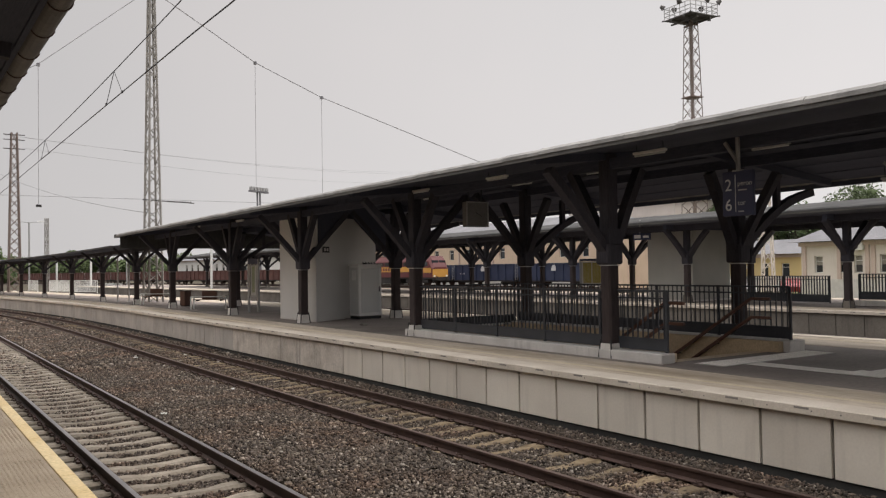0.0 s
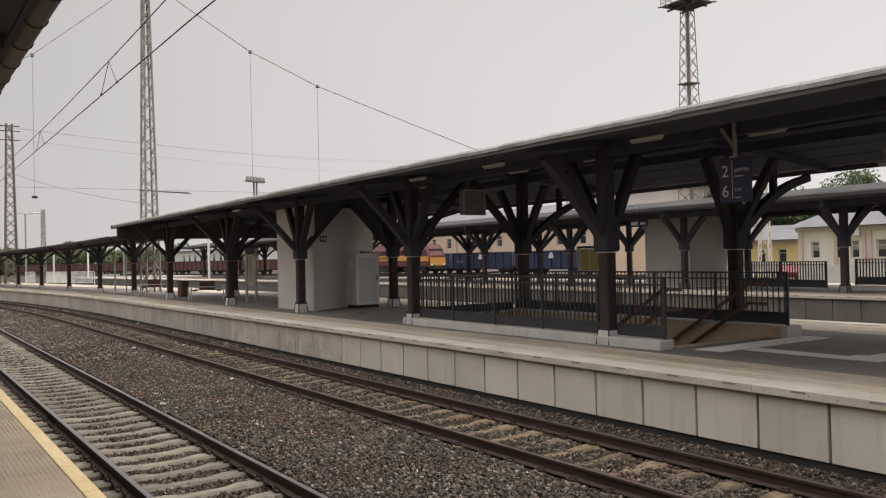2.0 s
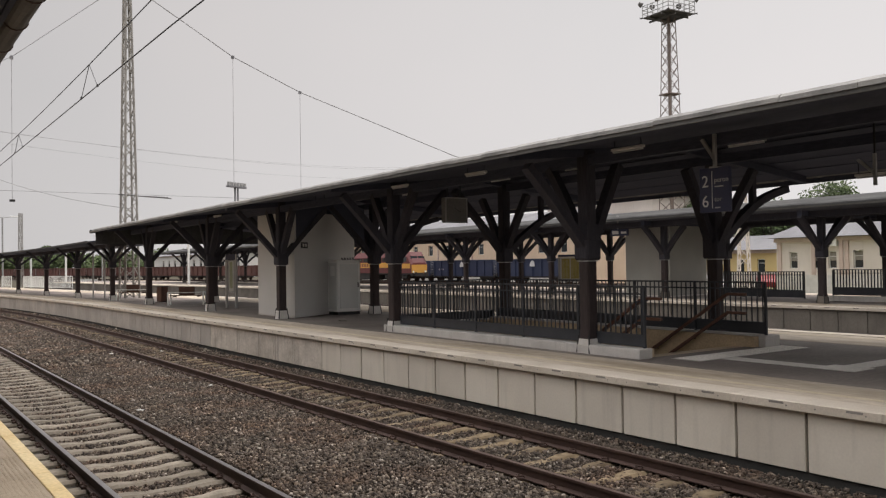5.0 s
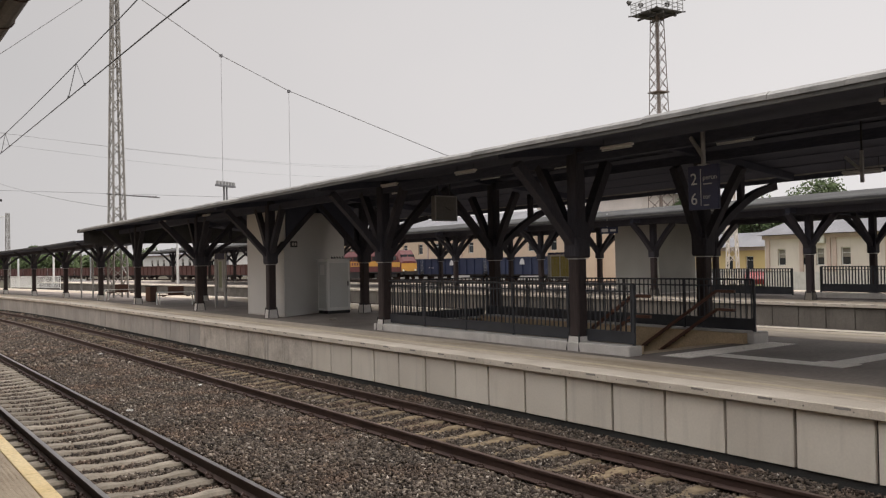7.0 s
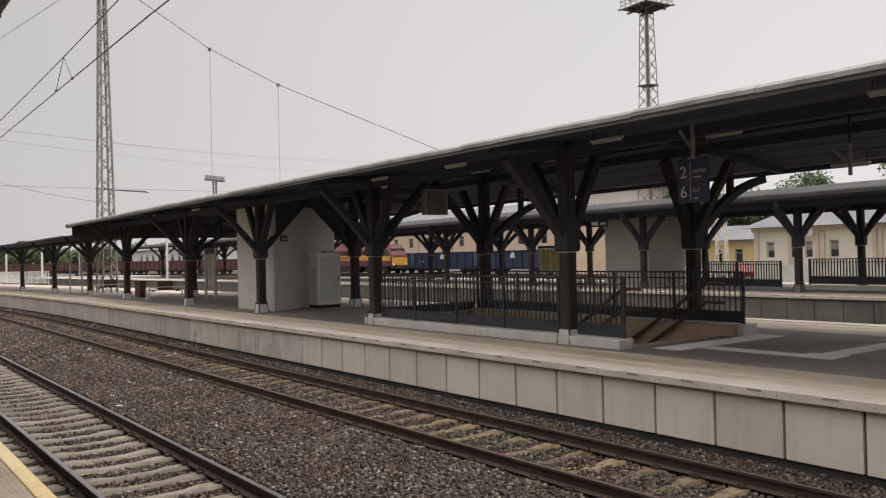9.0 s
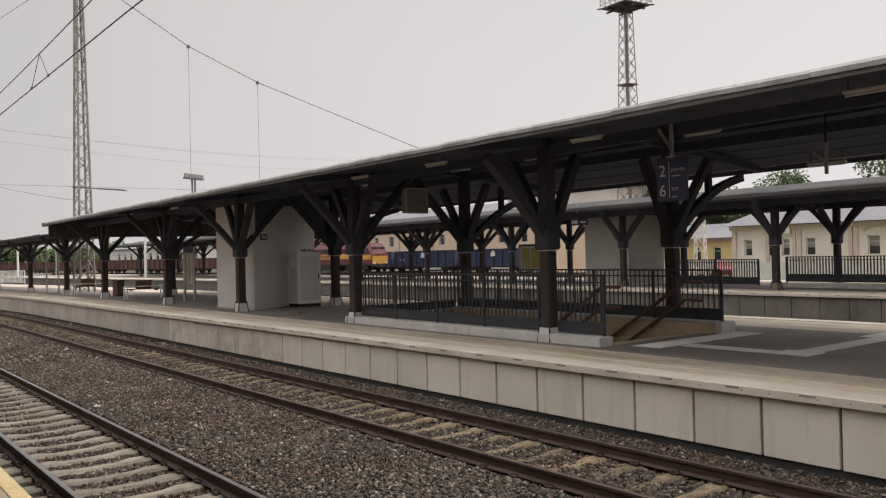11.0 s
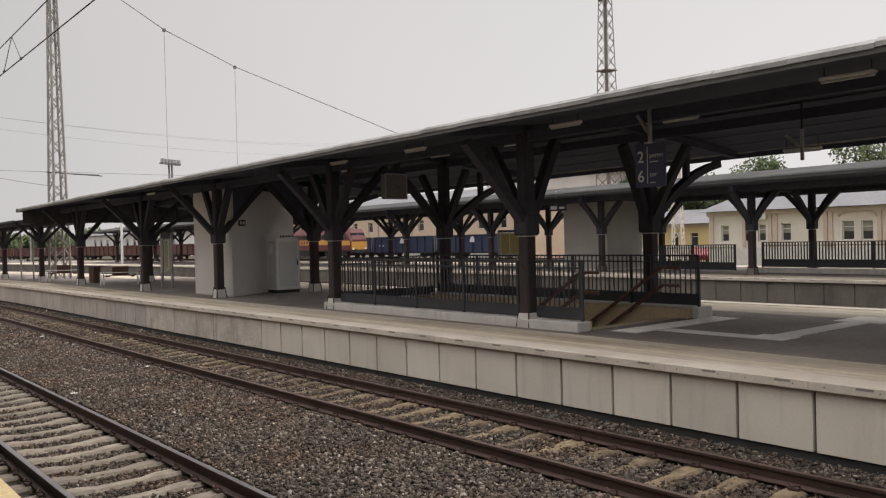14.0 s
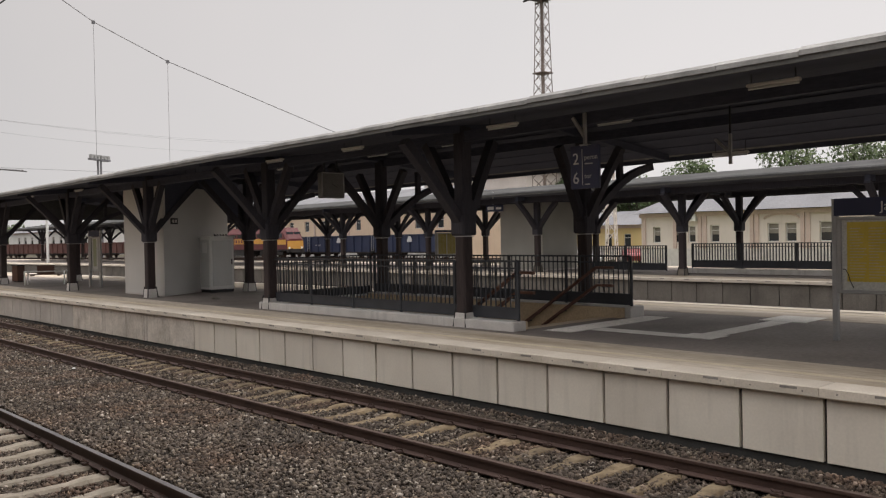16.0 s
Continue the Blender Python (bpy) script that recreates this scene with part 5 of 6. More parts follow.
for x, y, rz in ((6.41, 26.87, 0), (7.85, 26.57, 40), (6.42, 18.14, 80), (4.28, 15.85, 120)):
    t = thing("paper_scrap", (x, y, -0.10), rz, "crumpled scrap of white paper lying on the ballast", "litter", "litter on the ballast")
    b = bmesh.new()
    bmesh.ops.create_grid(b, x_segments=4, y_segments=3, size=0.5)
    for v in b.verts:
        v.co = Vector((v.co.x * 0.12, v.co.y * 0.07, 0.015 + 0.03 * noise.noise(v.co * 3 + Vector((x, y, 0)))))
    sheet = part("sheet", b, "paperwhite", t)
    md = sheet.modifiers.new("thickness", "SOLIDIFY")
    md.thickness = 0.003


# ---------------------------------------------------------------- far platform
P3_YS = [-14, 0, 20, 40] + list(range(43, 122, 3))
p3 = thing("platform_far", (0, 0, 0), 0, "further island platform with concrete edge", "platform", "", "structure")
part("platform_body", strip(28.5, 38.4, P3_YS, -0.3, 0.66), "dark_wall", p3)
part("edge_paving", strip(28.7, 30.1, P3_YS, 0.66, 0.80), "paving", p3, "worn buff paving")
part("asphalt", strip(30.1, 36.8, P3_YS, 0.66, 0.796), "asphalt", p3)
part("back_paving", strip(36.8, 38.5, P3_YS, 0.66, 0.80), "paving", p3, "worn buff paving")
w3 = thing("platform_wall", (0, 0, 0), 0, "weathered grey concrete panels of the far platform edge", "wall", "", "structure")
part("wall_backing", strip(28.46, 28.5, P3_YS, -0.3, 0.66), "gap", w3)
bm = bmesh.new()
box(bm, -0.035, 0.035, -0.513, 0.513, -0.2, 0.67, 0.008)
PANEL3 = mesh_from(bm, "panel", "farwall")
bm = bmesh.new()
box(bm, -0.2, 0.2, -0.522, 0.522, -0.06, 0.06, 0.012)
COPE3 = mesh_from(bm, "coping_slab", "coping")
for k in range(122):
    y = -7.659 + k * 1.054
    a = -math.degrees(math.atan((bend(y + 0.3) - bend(y - 0.3)) / 0.6))
    piece("panel", PANEL3, w3, pose(28.42 + bend(y), y, 0, 0, 0, a))
    c = piece("coping_slab", COPE3, w3, pose(28.5 + bend(y), y, 0.742, 0, 0, a))
    if k < 60:
        piece("cast_mark", MARK, c, pose(-0.1995, 0, 0))

C3 = (32.2, 25.0, 0.8)
far = thing("platform_canopy", C3, 0, "dark timber canopy with a grey roof over the far platform", "canopy", "platform canopies")
gable_roof(far, 28.5 - C3[0], 36.5 - C3[0], -13 - C3[1], 100 - C3[1], 4.45 - 0.8, 4.98 - 0.8, flash="felt", fall=(0.004, 0.004))
for k in range(-3, 11):
    y = 17.7 + 7.6 * k
    post_with_braces(far, 30.25 - C3[0], y - C3[1], 0, 3.3, (1.15, 3.3), (1.45, 3.3), (1.45, 3.3), -1, 0.25, "farwall", bow=0.06)
    post_with_braces(far, 34.3 - C3[0], y - 0.4 - C3[1], 0, 3.3, (1.15, 3.3), (1.8, 3.3), (1.5, 3.3), 1, 0.25, "farwall", bow=0.06)
    part("cross_beam", bars([((28.8 - C3[0], y - C3[1], 3.42), (36.2 - C3[0], y - C3[1], 3.42))], 0.18, 0.2), "soffit", far)
for x in (30.25, 34.3, 29.35, 35.7):
    part("purlin", bars([((x - C3[0], -12.9 - C3[1], 3.4), (x - C3[0], 99.9 - C3[1], 3.36))], 0.16, 0.24), "wood", far)
for k in range(10):
    lamp(29.4, 10.5 + 7.6 * k, 4.12, "far canopy lamps")

h3 = thing("lift_shaft", (33, 28, 0.8), 0, "pale grey rendered lift shaft under the far canopy", "lift shaft", "lift shafts")
plan3 = [(31.3, 25.85), (34.2, 26.0), (34.2, 30.0), (31.3, 28.6)]
part("wall", prism(bmesh.new(), [(x - 33, y - 28) for x, y in plan3], 0, 3.5), "render_far", h3)
part("base_trim", prism(bmesh.new(), [((x - 33) * 1.01, (y - 28) * 1.01) for x, y in plan3], 0, 0.06), "kerb", h3)
k3 = thing("stair_kerb", (32.4, 16, 0.8), 0, "concrete kerb under the far railing", "kerb", "", "structure")
part("kerb_side", kerb([(-0.2, 0.2, -6.5, 2.6, -0.02, 0.2)]), "kerb", k3)
railing("stair_railing", (32.4, 9.5, 1.0), (32.4, 18.5, 1.0), "dark barred railing round the far stairs", post=2.0, top=1.03, bw=0.02)
railing("stair_railing", (32.4, 19.75, 0.85), (32.4, 24.0, 0.85), "dark barred railing on the far platform", post=2.0, top=1.1, bw=0.02)
info_board((34.85, 37.25, 0.8), -52, "double yellow timetable board on the far platform", 1.4, 0.58, 1.95, True, "paper_old", 2.16, 2)
hs = thing("hanging_sign", (29.6, 27.4, 3.72), -75, "small dark direction sign hanging from the far canopy", "sign")
part("board", boxes((-0.45, 0.45, -0.03, 0.03, 0, 0.32)), "navy", hs)
part("bars", boxes((-0.38, -0.05, -0.036, -0.03, 0.08, 0.24), (0.08, 0.36, -0.036, -0.03, 0.1, 0.2)), "plinth", hs)
part("hanger", bars([((-0.1, 0, 0.32), (-0.1, 0, 0.95))], 0.05), "steel", hs)


# ---------------------------------------------------------------- train on the tracks behind
GOODS_X, YARD_X = 58.0, 66.2  # the train's track and the siding behind it
GOODS_Z, YARD_Z = 0.22, 0.1


def goods(y):
    """Where the train's track runs at y, and how far it has turned there, in degrees."""
    d = min(max(0.0, y - 80), 62.5)
    return GOODS_X - 0.0016 * d * d - 0.2 * max(0.0, y - 142.5), math.degrees(math.atan(0.0032 * d))


def wagon(x0, yc, rail, top, paint, label, length=14.0, logo=False, turn=0.0):
    t = thing("freight_wagon", (x0, yc, rail), 90 + turn, label, "freight wagon", "freight wagons")
    h = length / 2 - 0.55
    b = bmesh.new()
    box(b, -h, h, -1.42, -1.36, 0.78, top)
    box(b, -h, h, 1.36, 1.42, 0.78, top)
    box(b, -h, -h + 0.06, -1.36, 1.36, 1.0, top)
    box(b, h - 0.06, h, -1.36, 1.36, 1.0, top)
    box(b, -h, h, -1.36, 1.36, 1.0, 1.1)
    part("body", b, paint, t)
    for s in (-1, 1):
        for i in range(9):
            x = -h + 0.1 + i * (2 * h - 0.2) / 8
            part("rib", boxes((x - 0.07, x + 0.07, s * 1.42, s * 1.56, 0.74, top - 0.03)), paint, t)
        part("top_rail", boxes((-h - 0.02, h + 0.02, s * 1.40, s * 1.53, top - 0.07, top + 0.05)), paint, t)
        part("sill", boxes((-h - 0.3, h + 0.3, s * 1.1, s * 1.40, 0.62, 0.8)), "bogie", t)
    for x in (-h + 1.8, h - 1.8):
        b = bmesh.new()
        for y in (-1.05, 1.05):
            box(b, x - 1.3, x + 1.3, y - 0.06, y + 0.06, 0.4, 0.8, 0.03)
        box(b, x - 0.2, x + 0.2, -1.05, 1.05, 0.5, 0.95)
        bo = part("bogie", b, "bogie", t)
        for dx in (-0.9, 0.9):
            b = bmesh.new()
            for y in (-0.76, 0.76):
                cyl(b, (x + dx, y, 0.46), 0.46, 0.13, 20, "y")
            cyl(b, (x + dx, 0, 0.46), 0.08, 1.5, 8, "y")
            part("wheelset", b, "rail_side", bo)
    for s in (-1, 1):
        b = bmesh.new()
        for y in (-0.87, 0.87):
            cyl(b, (s * (h + 0.3), y, 1.06), 0.1, 0.5, 10, "x")
            cyl(b, (s * (h + 0.53), y, 1.06), 0.22, 0.04, 14, "x")
        part("buffer", b, "bogie", t)
    if logo:
        b = bmesh.new()
        tops = [b.verts.new((x, 1.57, z)) for x, z in ((-0.5, top - 0.85), (0.35, top - 0.85), (0.35, top - 0.6), (0.1, top - 0.2), (-0.25, top - 0.15), (-0.45, top - 0.4))]
        b.faces.new(tops)
        part("emblem", b, "white", t, "white curved emblem")
        part("stencilling", boxes(*[(4.2 + 0.3 * k, 4.4 + 0.3 * k, 1.425, 1.43, top - 1.25, top - 1.05) for k in range(4)]), "steel", t, "pale letter bars")
    for x in (-h - 0.12, h + 0.12):
        part("ladder", bars([((x, 1.3, 0.7), (x, 1.3, top)), ((x, 1.0, 0.7), (x, 1.0, top))] + [((x, 1.0, 0.9 + 0.35 * k), (x, 1.3, 0.9 + 0.35 * k)) for k in range(5)], 0.04), "steel", t)
    return t


for y in (73.65, 87.55, 101.45):
    wagon(YARD_X, y, YARD_Z, 2.78, "blue", "dark blue open freight wagon with a white emblem", 13.9, True)
wagon(YARD_X, 115.35, YARD_Z, 2.72, "green", "bright green open freight wagon in the siding", 13.9)
y = 115.5
for k in range(24):
    x, turn = goods(y)
    wagon(x, y, GOODS_Z, 2.4, "brown", "rusty brown open freight wagon with vertical ribs", 14.04, False, turn)
    y += 14.06 * math.cos(radians(goods(y + 7)[1]))


def engine(yc):
    """A long diesel engine with a cab at each end; its nose lies towards -x in its own axes."""
    x, turn = goods(yc)
    t = thing("diesel_locomotive", (x, yc, GOODS_Z), 90 + turn, "maroon diesel locomotive with a yellow band along its side", "locomotive")
    h = 10.3

    def shell(secs):
        b = bmesh.new()
        prev = None
        for x, wd, lo, mid, hi in secs:
            ring = [b.verts.new((x, y * wd, z)) for y, z in ((-1.32, lo), (-1.32, mid), (-0.95, hi), (0.95, hi), (1.32, mid), (1.32, lo))]
            if prev:
                for i in range(6):
                    b.faces.new((prev[i], ring[i], ring[(i + 1) % 6], prev[(i + 1) % 6]))
            else:
                b.faces.new(ring)
            prev = ring
        b.faces.new(prev[::-1])
        bmesh.ops.recalc_face_normals(b, faces=b.faces)
        return b

    body = part("body", shell([(-h + 2.3, 1.0, 1.15, 3.2, 3.82), (h - 2.3, 1.0, 1.15, 3.2, 3.82)]), "maroon", t)
    for s in (-1, 1):
        cab = part("driving_cab", shell([(s * (h - 2.3), 1.0, 1.15, 3.3, 3.88), (s * (h - 0.75), 1.0, 1.15, 3.25, 3.84), (s * (h - 0.3), 0.98, 1.15, 2.55, 3.05), (s * h, 0.93, 1.15, 2.2, 2.45)]), "maroon", t)
        part("nose_panel", boxes((s * (h + 0.01) - 0.03, s * (h + 0.01) + 0.03, -1.2, 1.2, 1.2, 2.2)), "orange", cab, "yellow nose")
        for y in (-0.56, 0.56):
            part("windscreen", boxes((s * (h - 0.42) - 0.14, s * (h - 0.42) + 0.2, y - 0.47, y + 0.47, 2.72, 3.3)), "glass", cab)
            b = bmesh.new()
            cyl(b, (s * (h + 0.05), y * 1.7, 1.32), 0.13, 0.08, 14, "x")
            part("headlight", b, "lamplens", cab, "round clear headlight")
        part("cab_window", boxes((s * (h - 1.3) - 0.38, s * (h - 1.3) + 0.38, -1.335, 1.335, 2.6, 3.15)), "glass", cab)
        part("cab_door", boxes((s * (h - 2.0) - 0.02, s * (h - 2.0) + 0.02, 1.322, 1.335, 1.3, 3.2), (s * (h - 1.75) - 0.25, s * (h - 1.75) + 0.25, 1.325, 1.336, 2.5, 3.05)), "bogie", cab)
        part("cab_band", boxes((s * (h - 1.0) - 0.85, s * (h - 1.0) + 0.85, 1.322, 1.34, 1.75, 2.35)), "orange", cab, "yellow band")
        b = bmesh.new()
        x = s * (h - 3.1)
        v = [b.verts.new((x + dx, 1.335, z)) for dx, z in ((-0.9, 1.2), (-0.25, 1.2), (0.95, 3.15), (0.3, 3.15))]
        b.faces.new(v)
        part("slanted_stripe", b, "orange", body, "slanted yellow stripe")
        part("buffer_beam", boxes((s * (h + 0.05) - 0.1, s * (h + 0.05) + 0.1, -1.3, 1.3, 0.75, 1.15)), "bogie", t)
        b = bmesh.new()
        for y in (-0.87, 0.87):
            cyl(b, (s * (h + 0.25), y, 1.05), 0.1, 0.4, 10, "x")
            cyl(b, (s * (h + 0.45), y, 1.05), 0.23, 0.04, 14, "x")
        part("buffer", b, "bogie", t)
    part("band", boxes((-h + 3.6, h - 3.6, 1.322, 1.332, 1.85, 2.5)), "orange", body, "yellow-orange band")
    part("lettering", boxes(*[(-3.2 + 0.62 * k, -2.8 + 0.62 * k, 1.334, 1.34, 1.98, 2.38) for k in range(10)]), "maroon", body, "dark letter bars on the band")
    # the roof's pale pink stands in for the sky it reflects
    part("roof_panel", boxes((-h + 2.4, h - 2.4, -0.9, 0.9, 3.8, 3.9)), "pink", body, "maroon roof paled by a painted sky reflection")
    for i in range(7):
        part("grille", boxes((-5.2 + i * 1.5, -4.0 + i * 1.5, 1.322, 1.34, 2.65, 3.1)), "bogie", body)
    for i in range(3):
        b = bmesh.new()
        cyl(b, (3.5 + i * 1.3, 0, 3.93), 0.5, 0.1, 16)
        part("roof_fan", b, "bogie", body)
    part("frame", boxes((-h, h, -1.3, 1.3, 1.0, 1.15)), "bogie", t)
    part("fuel_tank", boxes((-2.4, 2.4, -1.25, 1.25, 0.3, 1.0)), "bogie", t)
    for x in (-6.8, 6.8):
        b = bmesh.new()
        for y in (-1.1, 1.1):
            box(b, x - 2.5, x + 2.5, y - 0.08, y + 0.08, 0.45, 0.9, 0.04)
        bo = part("bogie", b, "bogie", t)
        for dx in (-2.0, 0, 2.0):
            b = bmesh.new()
            for y in (-0.76, 0.76):
                cyl(b, (x + dx, y, 0.52), 0.52, 0.13, 20, "y")
            cyl(b, (x + dx, 0, 0.52), 0.09, 1.6, 8, "y")
            part("wheelset", b, "rail_side", bo)
    return t


engine(97.9)
bed = bmesh.new()
prev = None
for y in range(61, 462, 8):
    x = goods(y)[0]
    ring = [bed.verts.new(p) for p in ((x - 2.6, y, -0.28), (x + 9.5, y, -0.28), (x + 9.5, y, 0.0), (x - 2.0, y, 0.0))]
    if prev:
        for i in range(4):
            bed.faces.new((prev[i], ring[i], ring[(i + 1) % 4], prev[(i + 1) % 4]))
    else:
        bed.faces.new(ring[::-1])
    prev = ring
bed.faces.new(prev)
bmesh.ops.recalc_face_normals(bed, faces=bed.faces)
solid("far_track_bed", bed, "ballast", "stone ballast under the freight wagons", "ballast", "structure")
for line, z in ((lambda y: goods(y)[0], GOODS_Z), (lambda y: YARD_X, YARD_Z)):
    t = thing("railway_track", (0, 61, z), 0, "railway track under the freight wagons", "railway track", "railway tracks")
    for dx in (-0.75, 0.75):
        b = bmesh.new()
        sweep(b, [(line(y) + dx, y - 61, -0.1) for y in range(61, 462 if z == GOODS_Z else 140, 6)], 0.07, 0.2)
        part("rail", b, "rail_side", t)


# ---------------------------------------------------------------- buildings behind
def window_into(house, x, y, z0, w, h, arched=False, plain=False):
    """A window in a wall that faces -x, at x."""
    g = part("window", boxes((x + 0.02, x + 0.06, y - w / 2, y + w / 2, z0, z0 + h)), "glass", house, "dark glazed window")
    b = bmesh.new()
    f = 0.05
    for r in ((y - w / 2, y - w / 2 + f, z0, z0 + h), (y + w / 2 - f, y + w / 2, z0, z0 + h), (y - w / 2, y + w / 2, z0, z0 + f), (y - w / 2, y + w / 2, z0 + h - f, z0 + h), (y - w / 2, y + w / 2, z0 + h * 0.68, z0 + h * 0.68 + f * 0.7)):
        box(b, x - 0.02, x + 0.03, *r)
    part("frame", b, "frame", g, "white frame")
    part("sill", boxes((x - 0.16, x + 0.02, y - w / 2 - 0.08, y + w / 2 + 0.08, z0 - 0.08, z0)), "slate", g)
    if plain:
        part("blind", boxes((x + 0.008, x + 0.018, y - w / 2 + 0.05, y + w / 2 - 0.05, z0 + h * 0.45, z0 + h - 0.05)), "mark", g, "dull drawn blind")
        return g
    b = bmesh.new()
    pts = [(x - 0.03, y - w / 2 - 0.16, z0 + h - 0.1)] + [(x - 0.03, y + (w / 2 + 0.16) * math.cos(a), z0 + h + (0.42 if arched else 0.18) * math.sin(a)) for a in [math.pi - math.pi * i / 8 for i in range(9)]] + [(x - 0.03, y + w / 2 + 0.16, z0 + h - 0.1)]
    sweep(b, pts, 0.12, 0.08, (1, 0, 0))
    part("surround", b, "pilaster", g)
    return g


def wall_with_holes(x, y0, y1, z0, z1, holes, thick=0.4):
    """A wall facing -x with real window openings, one closed mesh."""
    b = bmesh.new()
    ys = sorted({y0, y1} | {c + d * w / 2 for c, zb, w, h in holes for d in (-1, 1)})
    zs = sorted({z0, z1} | {e for c, zb, w, h in holes for e in (zb, zb + h)})
    grid = [[b.verts.new((x, y, z)) for z in zs] for y in ys]
    for i in range(len(ys) - 1):
        for j in range(len(zs) - 1):
            ym, zm = (ys[i] + ys[i + 1]) / 2, (zs[j] + zs[j + 1]) / 2
            if not any(abs(ym - c) < w / 2 and zb < zm < zb + h for c, zb, w, h in holes):
                b.faces.new((grid[i][j], grid[i][j + 1], grid[i + 1][j + 1], grid[i + 1][j]))
    bmesh.ops.delete(b, geom=[v for v in b.verts if not v.link_faces], context="VERTS")
    ext = bmesh.ops.extrude_face_region(b, geom=b.faces[:], use_keep_orig=True)
    for v in ext["geom"]:
        if isinstance(v, bmesh.types.BMVert):
            v.co.x += thick
    bmesh.ops.recalc_face_normals(b, faces=b.faces)
    return b


def house(name, at, y0, y1, depth, ztop, zridge, paint, holes, label, pilasters=(), arched=False, over=0.7):
    """A long house whose front faces -x; at is the middle of its front at ground level."""
    t = thing(name, at, 0, label, "building", "buildings behind the station")
    part("wall", wall_with_holes(0, y0, y1, -1.0, ztop, holes), paint, t)
    part("wall", boxes((0.4, depth, y0, y0 + 0.4, -1.0, ztop), (0.4, depth, y1 - 0.4, y1, -1.0, ztop), (depth - 0.4, depth, y0 + 0.4, y1 - 0.4, -1.0, ztop), (0.4, depth - 0.4, y0 + 0.4, y1 - 0.4, ztop - 0.3, ztop - 0.1)), paint, t)
    b = bmesh.new()
    o = over
    lo = [b.verts.new(p) for p in ((-o, y0 - o, ztop), (depth + o, y0 - o, ztop), (depth + o, y1 + o, ztop), (-o, y1 + o, ztop))]
    m = depth / 2
    hi = [b.verts.new((m, y0 + m * 0.8, zridge)), b.verts.new((m, y1 - m * 0.8, zridge))]
    b.faces.new((lo[0], lo[1], hi[0])), b.faces.new((lo[2], lo[3], hi[1]))
    b.faces.new((lo[1], lo[2], hi[1], hi[0])), b.faces.new((lo[3], lo[0], hi[0], hi[1]))
    b.faces.new(lo[::-1])
    part("roof", b, "slate", t, "grey roof")
    part("cornice", boxes((-0.22, 0.0, y0 - 0.1, y1 + 0.1, ztop - 0.35, ztop - 0.05)), "pilaster", t)
    part("plinth", boxes((-0.06, 0.0, y0, y1, -1.0, 0.55)), "kerb", t)
    for y in pilasters:
        part("pilaster", boxes((-0.12, 0.0, y - 0.14, y + 0.14, 0.55, ztop - 0.35)), "pilaster", t, "pinkish brown pilaster")
    for yc, zb, w, h in holes:
        window_into(t, 0.18, yc, zb, w, h, arched, not arched)
    return t


white_house = house("station_building", (60, 30, 0.7), -30.0, 8.9, 9.0, 3.45, 6.0, "cream",
                    [(7.45, 1.04, 0.68, 1.28), (5.5, 1.04, 0.6, 1.3), (4.27, 1.04, 0.64, 1.3), (2.29, 1.04, 0.74, 1.32), (-2.35, 1.04, 0.85, 1.36), (-3.68, 1.04, 0.8, 1.36), (-6.2, 1.04, 0.95, 1.4), (-10.5, 1.1, 1.05, 1.35), (-14, 1.1, 1.05, 1.35), (-18, 1.1, 1.05, 1.35)],
                    "cream rendered one-storey station building with pinkish pilasters and grey roof", (8.6, 5.75, 3.55, 3.1, -0.75, -1.15, -4.55, -4.95, -12.2, -20))
b = bmesh.new()
sweep(b, [(-0.05, -3.0 + 1.3 * math.cos(a), 2.72 + 0.36 * math.sin(a)) for a in [math.pi - math.pi * i / 12 for i in range(13)]], 0.12, 0.09, (1, 0, 0))
part("blind_arch", b, "pilaster", white_house, "pinkish moulding over paired windows")
ac = thing("air_conditioner", (59.99, 34.17, 3.42), 0, "white air conditioner box on the cream wall", "air conditioner")
part("case", boxes((-0.3, 0, -0.4, 0.4, 0, 0.55)), "frame", ac)
b = bmesh.new()
cyl(b, (-0.305, 0.1, 0.27), 0.2, 0.02, 20, "x")
part("fan_grille", b, "slate", ac)
house("goods_building", (75, 58, 0.7), -9.5, 6, 7, 2.75, 4.3, "yellow", [(-7.6, 0.5, 0.9, 1.3), (-5.2, 0.5, 0.9, 1.3), (-2.6, 0.5, 0.9, 1.3), (1.5, 0.5, 0.9, 1.3)], "low yellow rendered building with arched windows and grey roof", (), True)
house("depot_building", (72, 100, 0.5), -27, 42, 14, 6.6, 9.0, "peach",
      [(-24 + 4.2 * k, 3.2, 1.2, 1.5) for k in range(15)], "long peach rendered depot with arched windows", [-21.9 + 8.4 * k for k in range(8)], True)
house("tall_building", (84, 78, 0.5), -6, 14, 12, 10.5, 14, "cream", [(-3 + 3.4 * k, 6.2, 1.1, 1.8) for k in range(5)], "pale two-storey building beyond the depot", ())
house("depot_building", (82, 245, 0.5), -38, 40, 16, 5.6, 8.0, "render", [(-30 + 6 * k, 2.2, 2.2, 2.0) for k in range(11)], "grey industrial hall beyond the wagons", ())


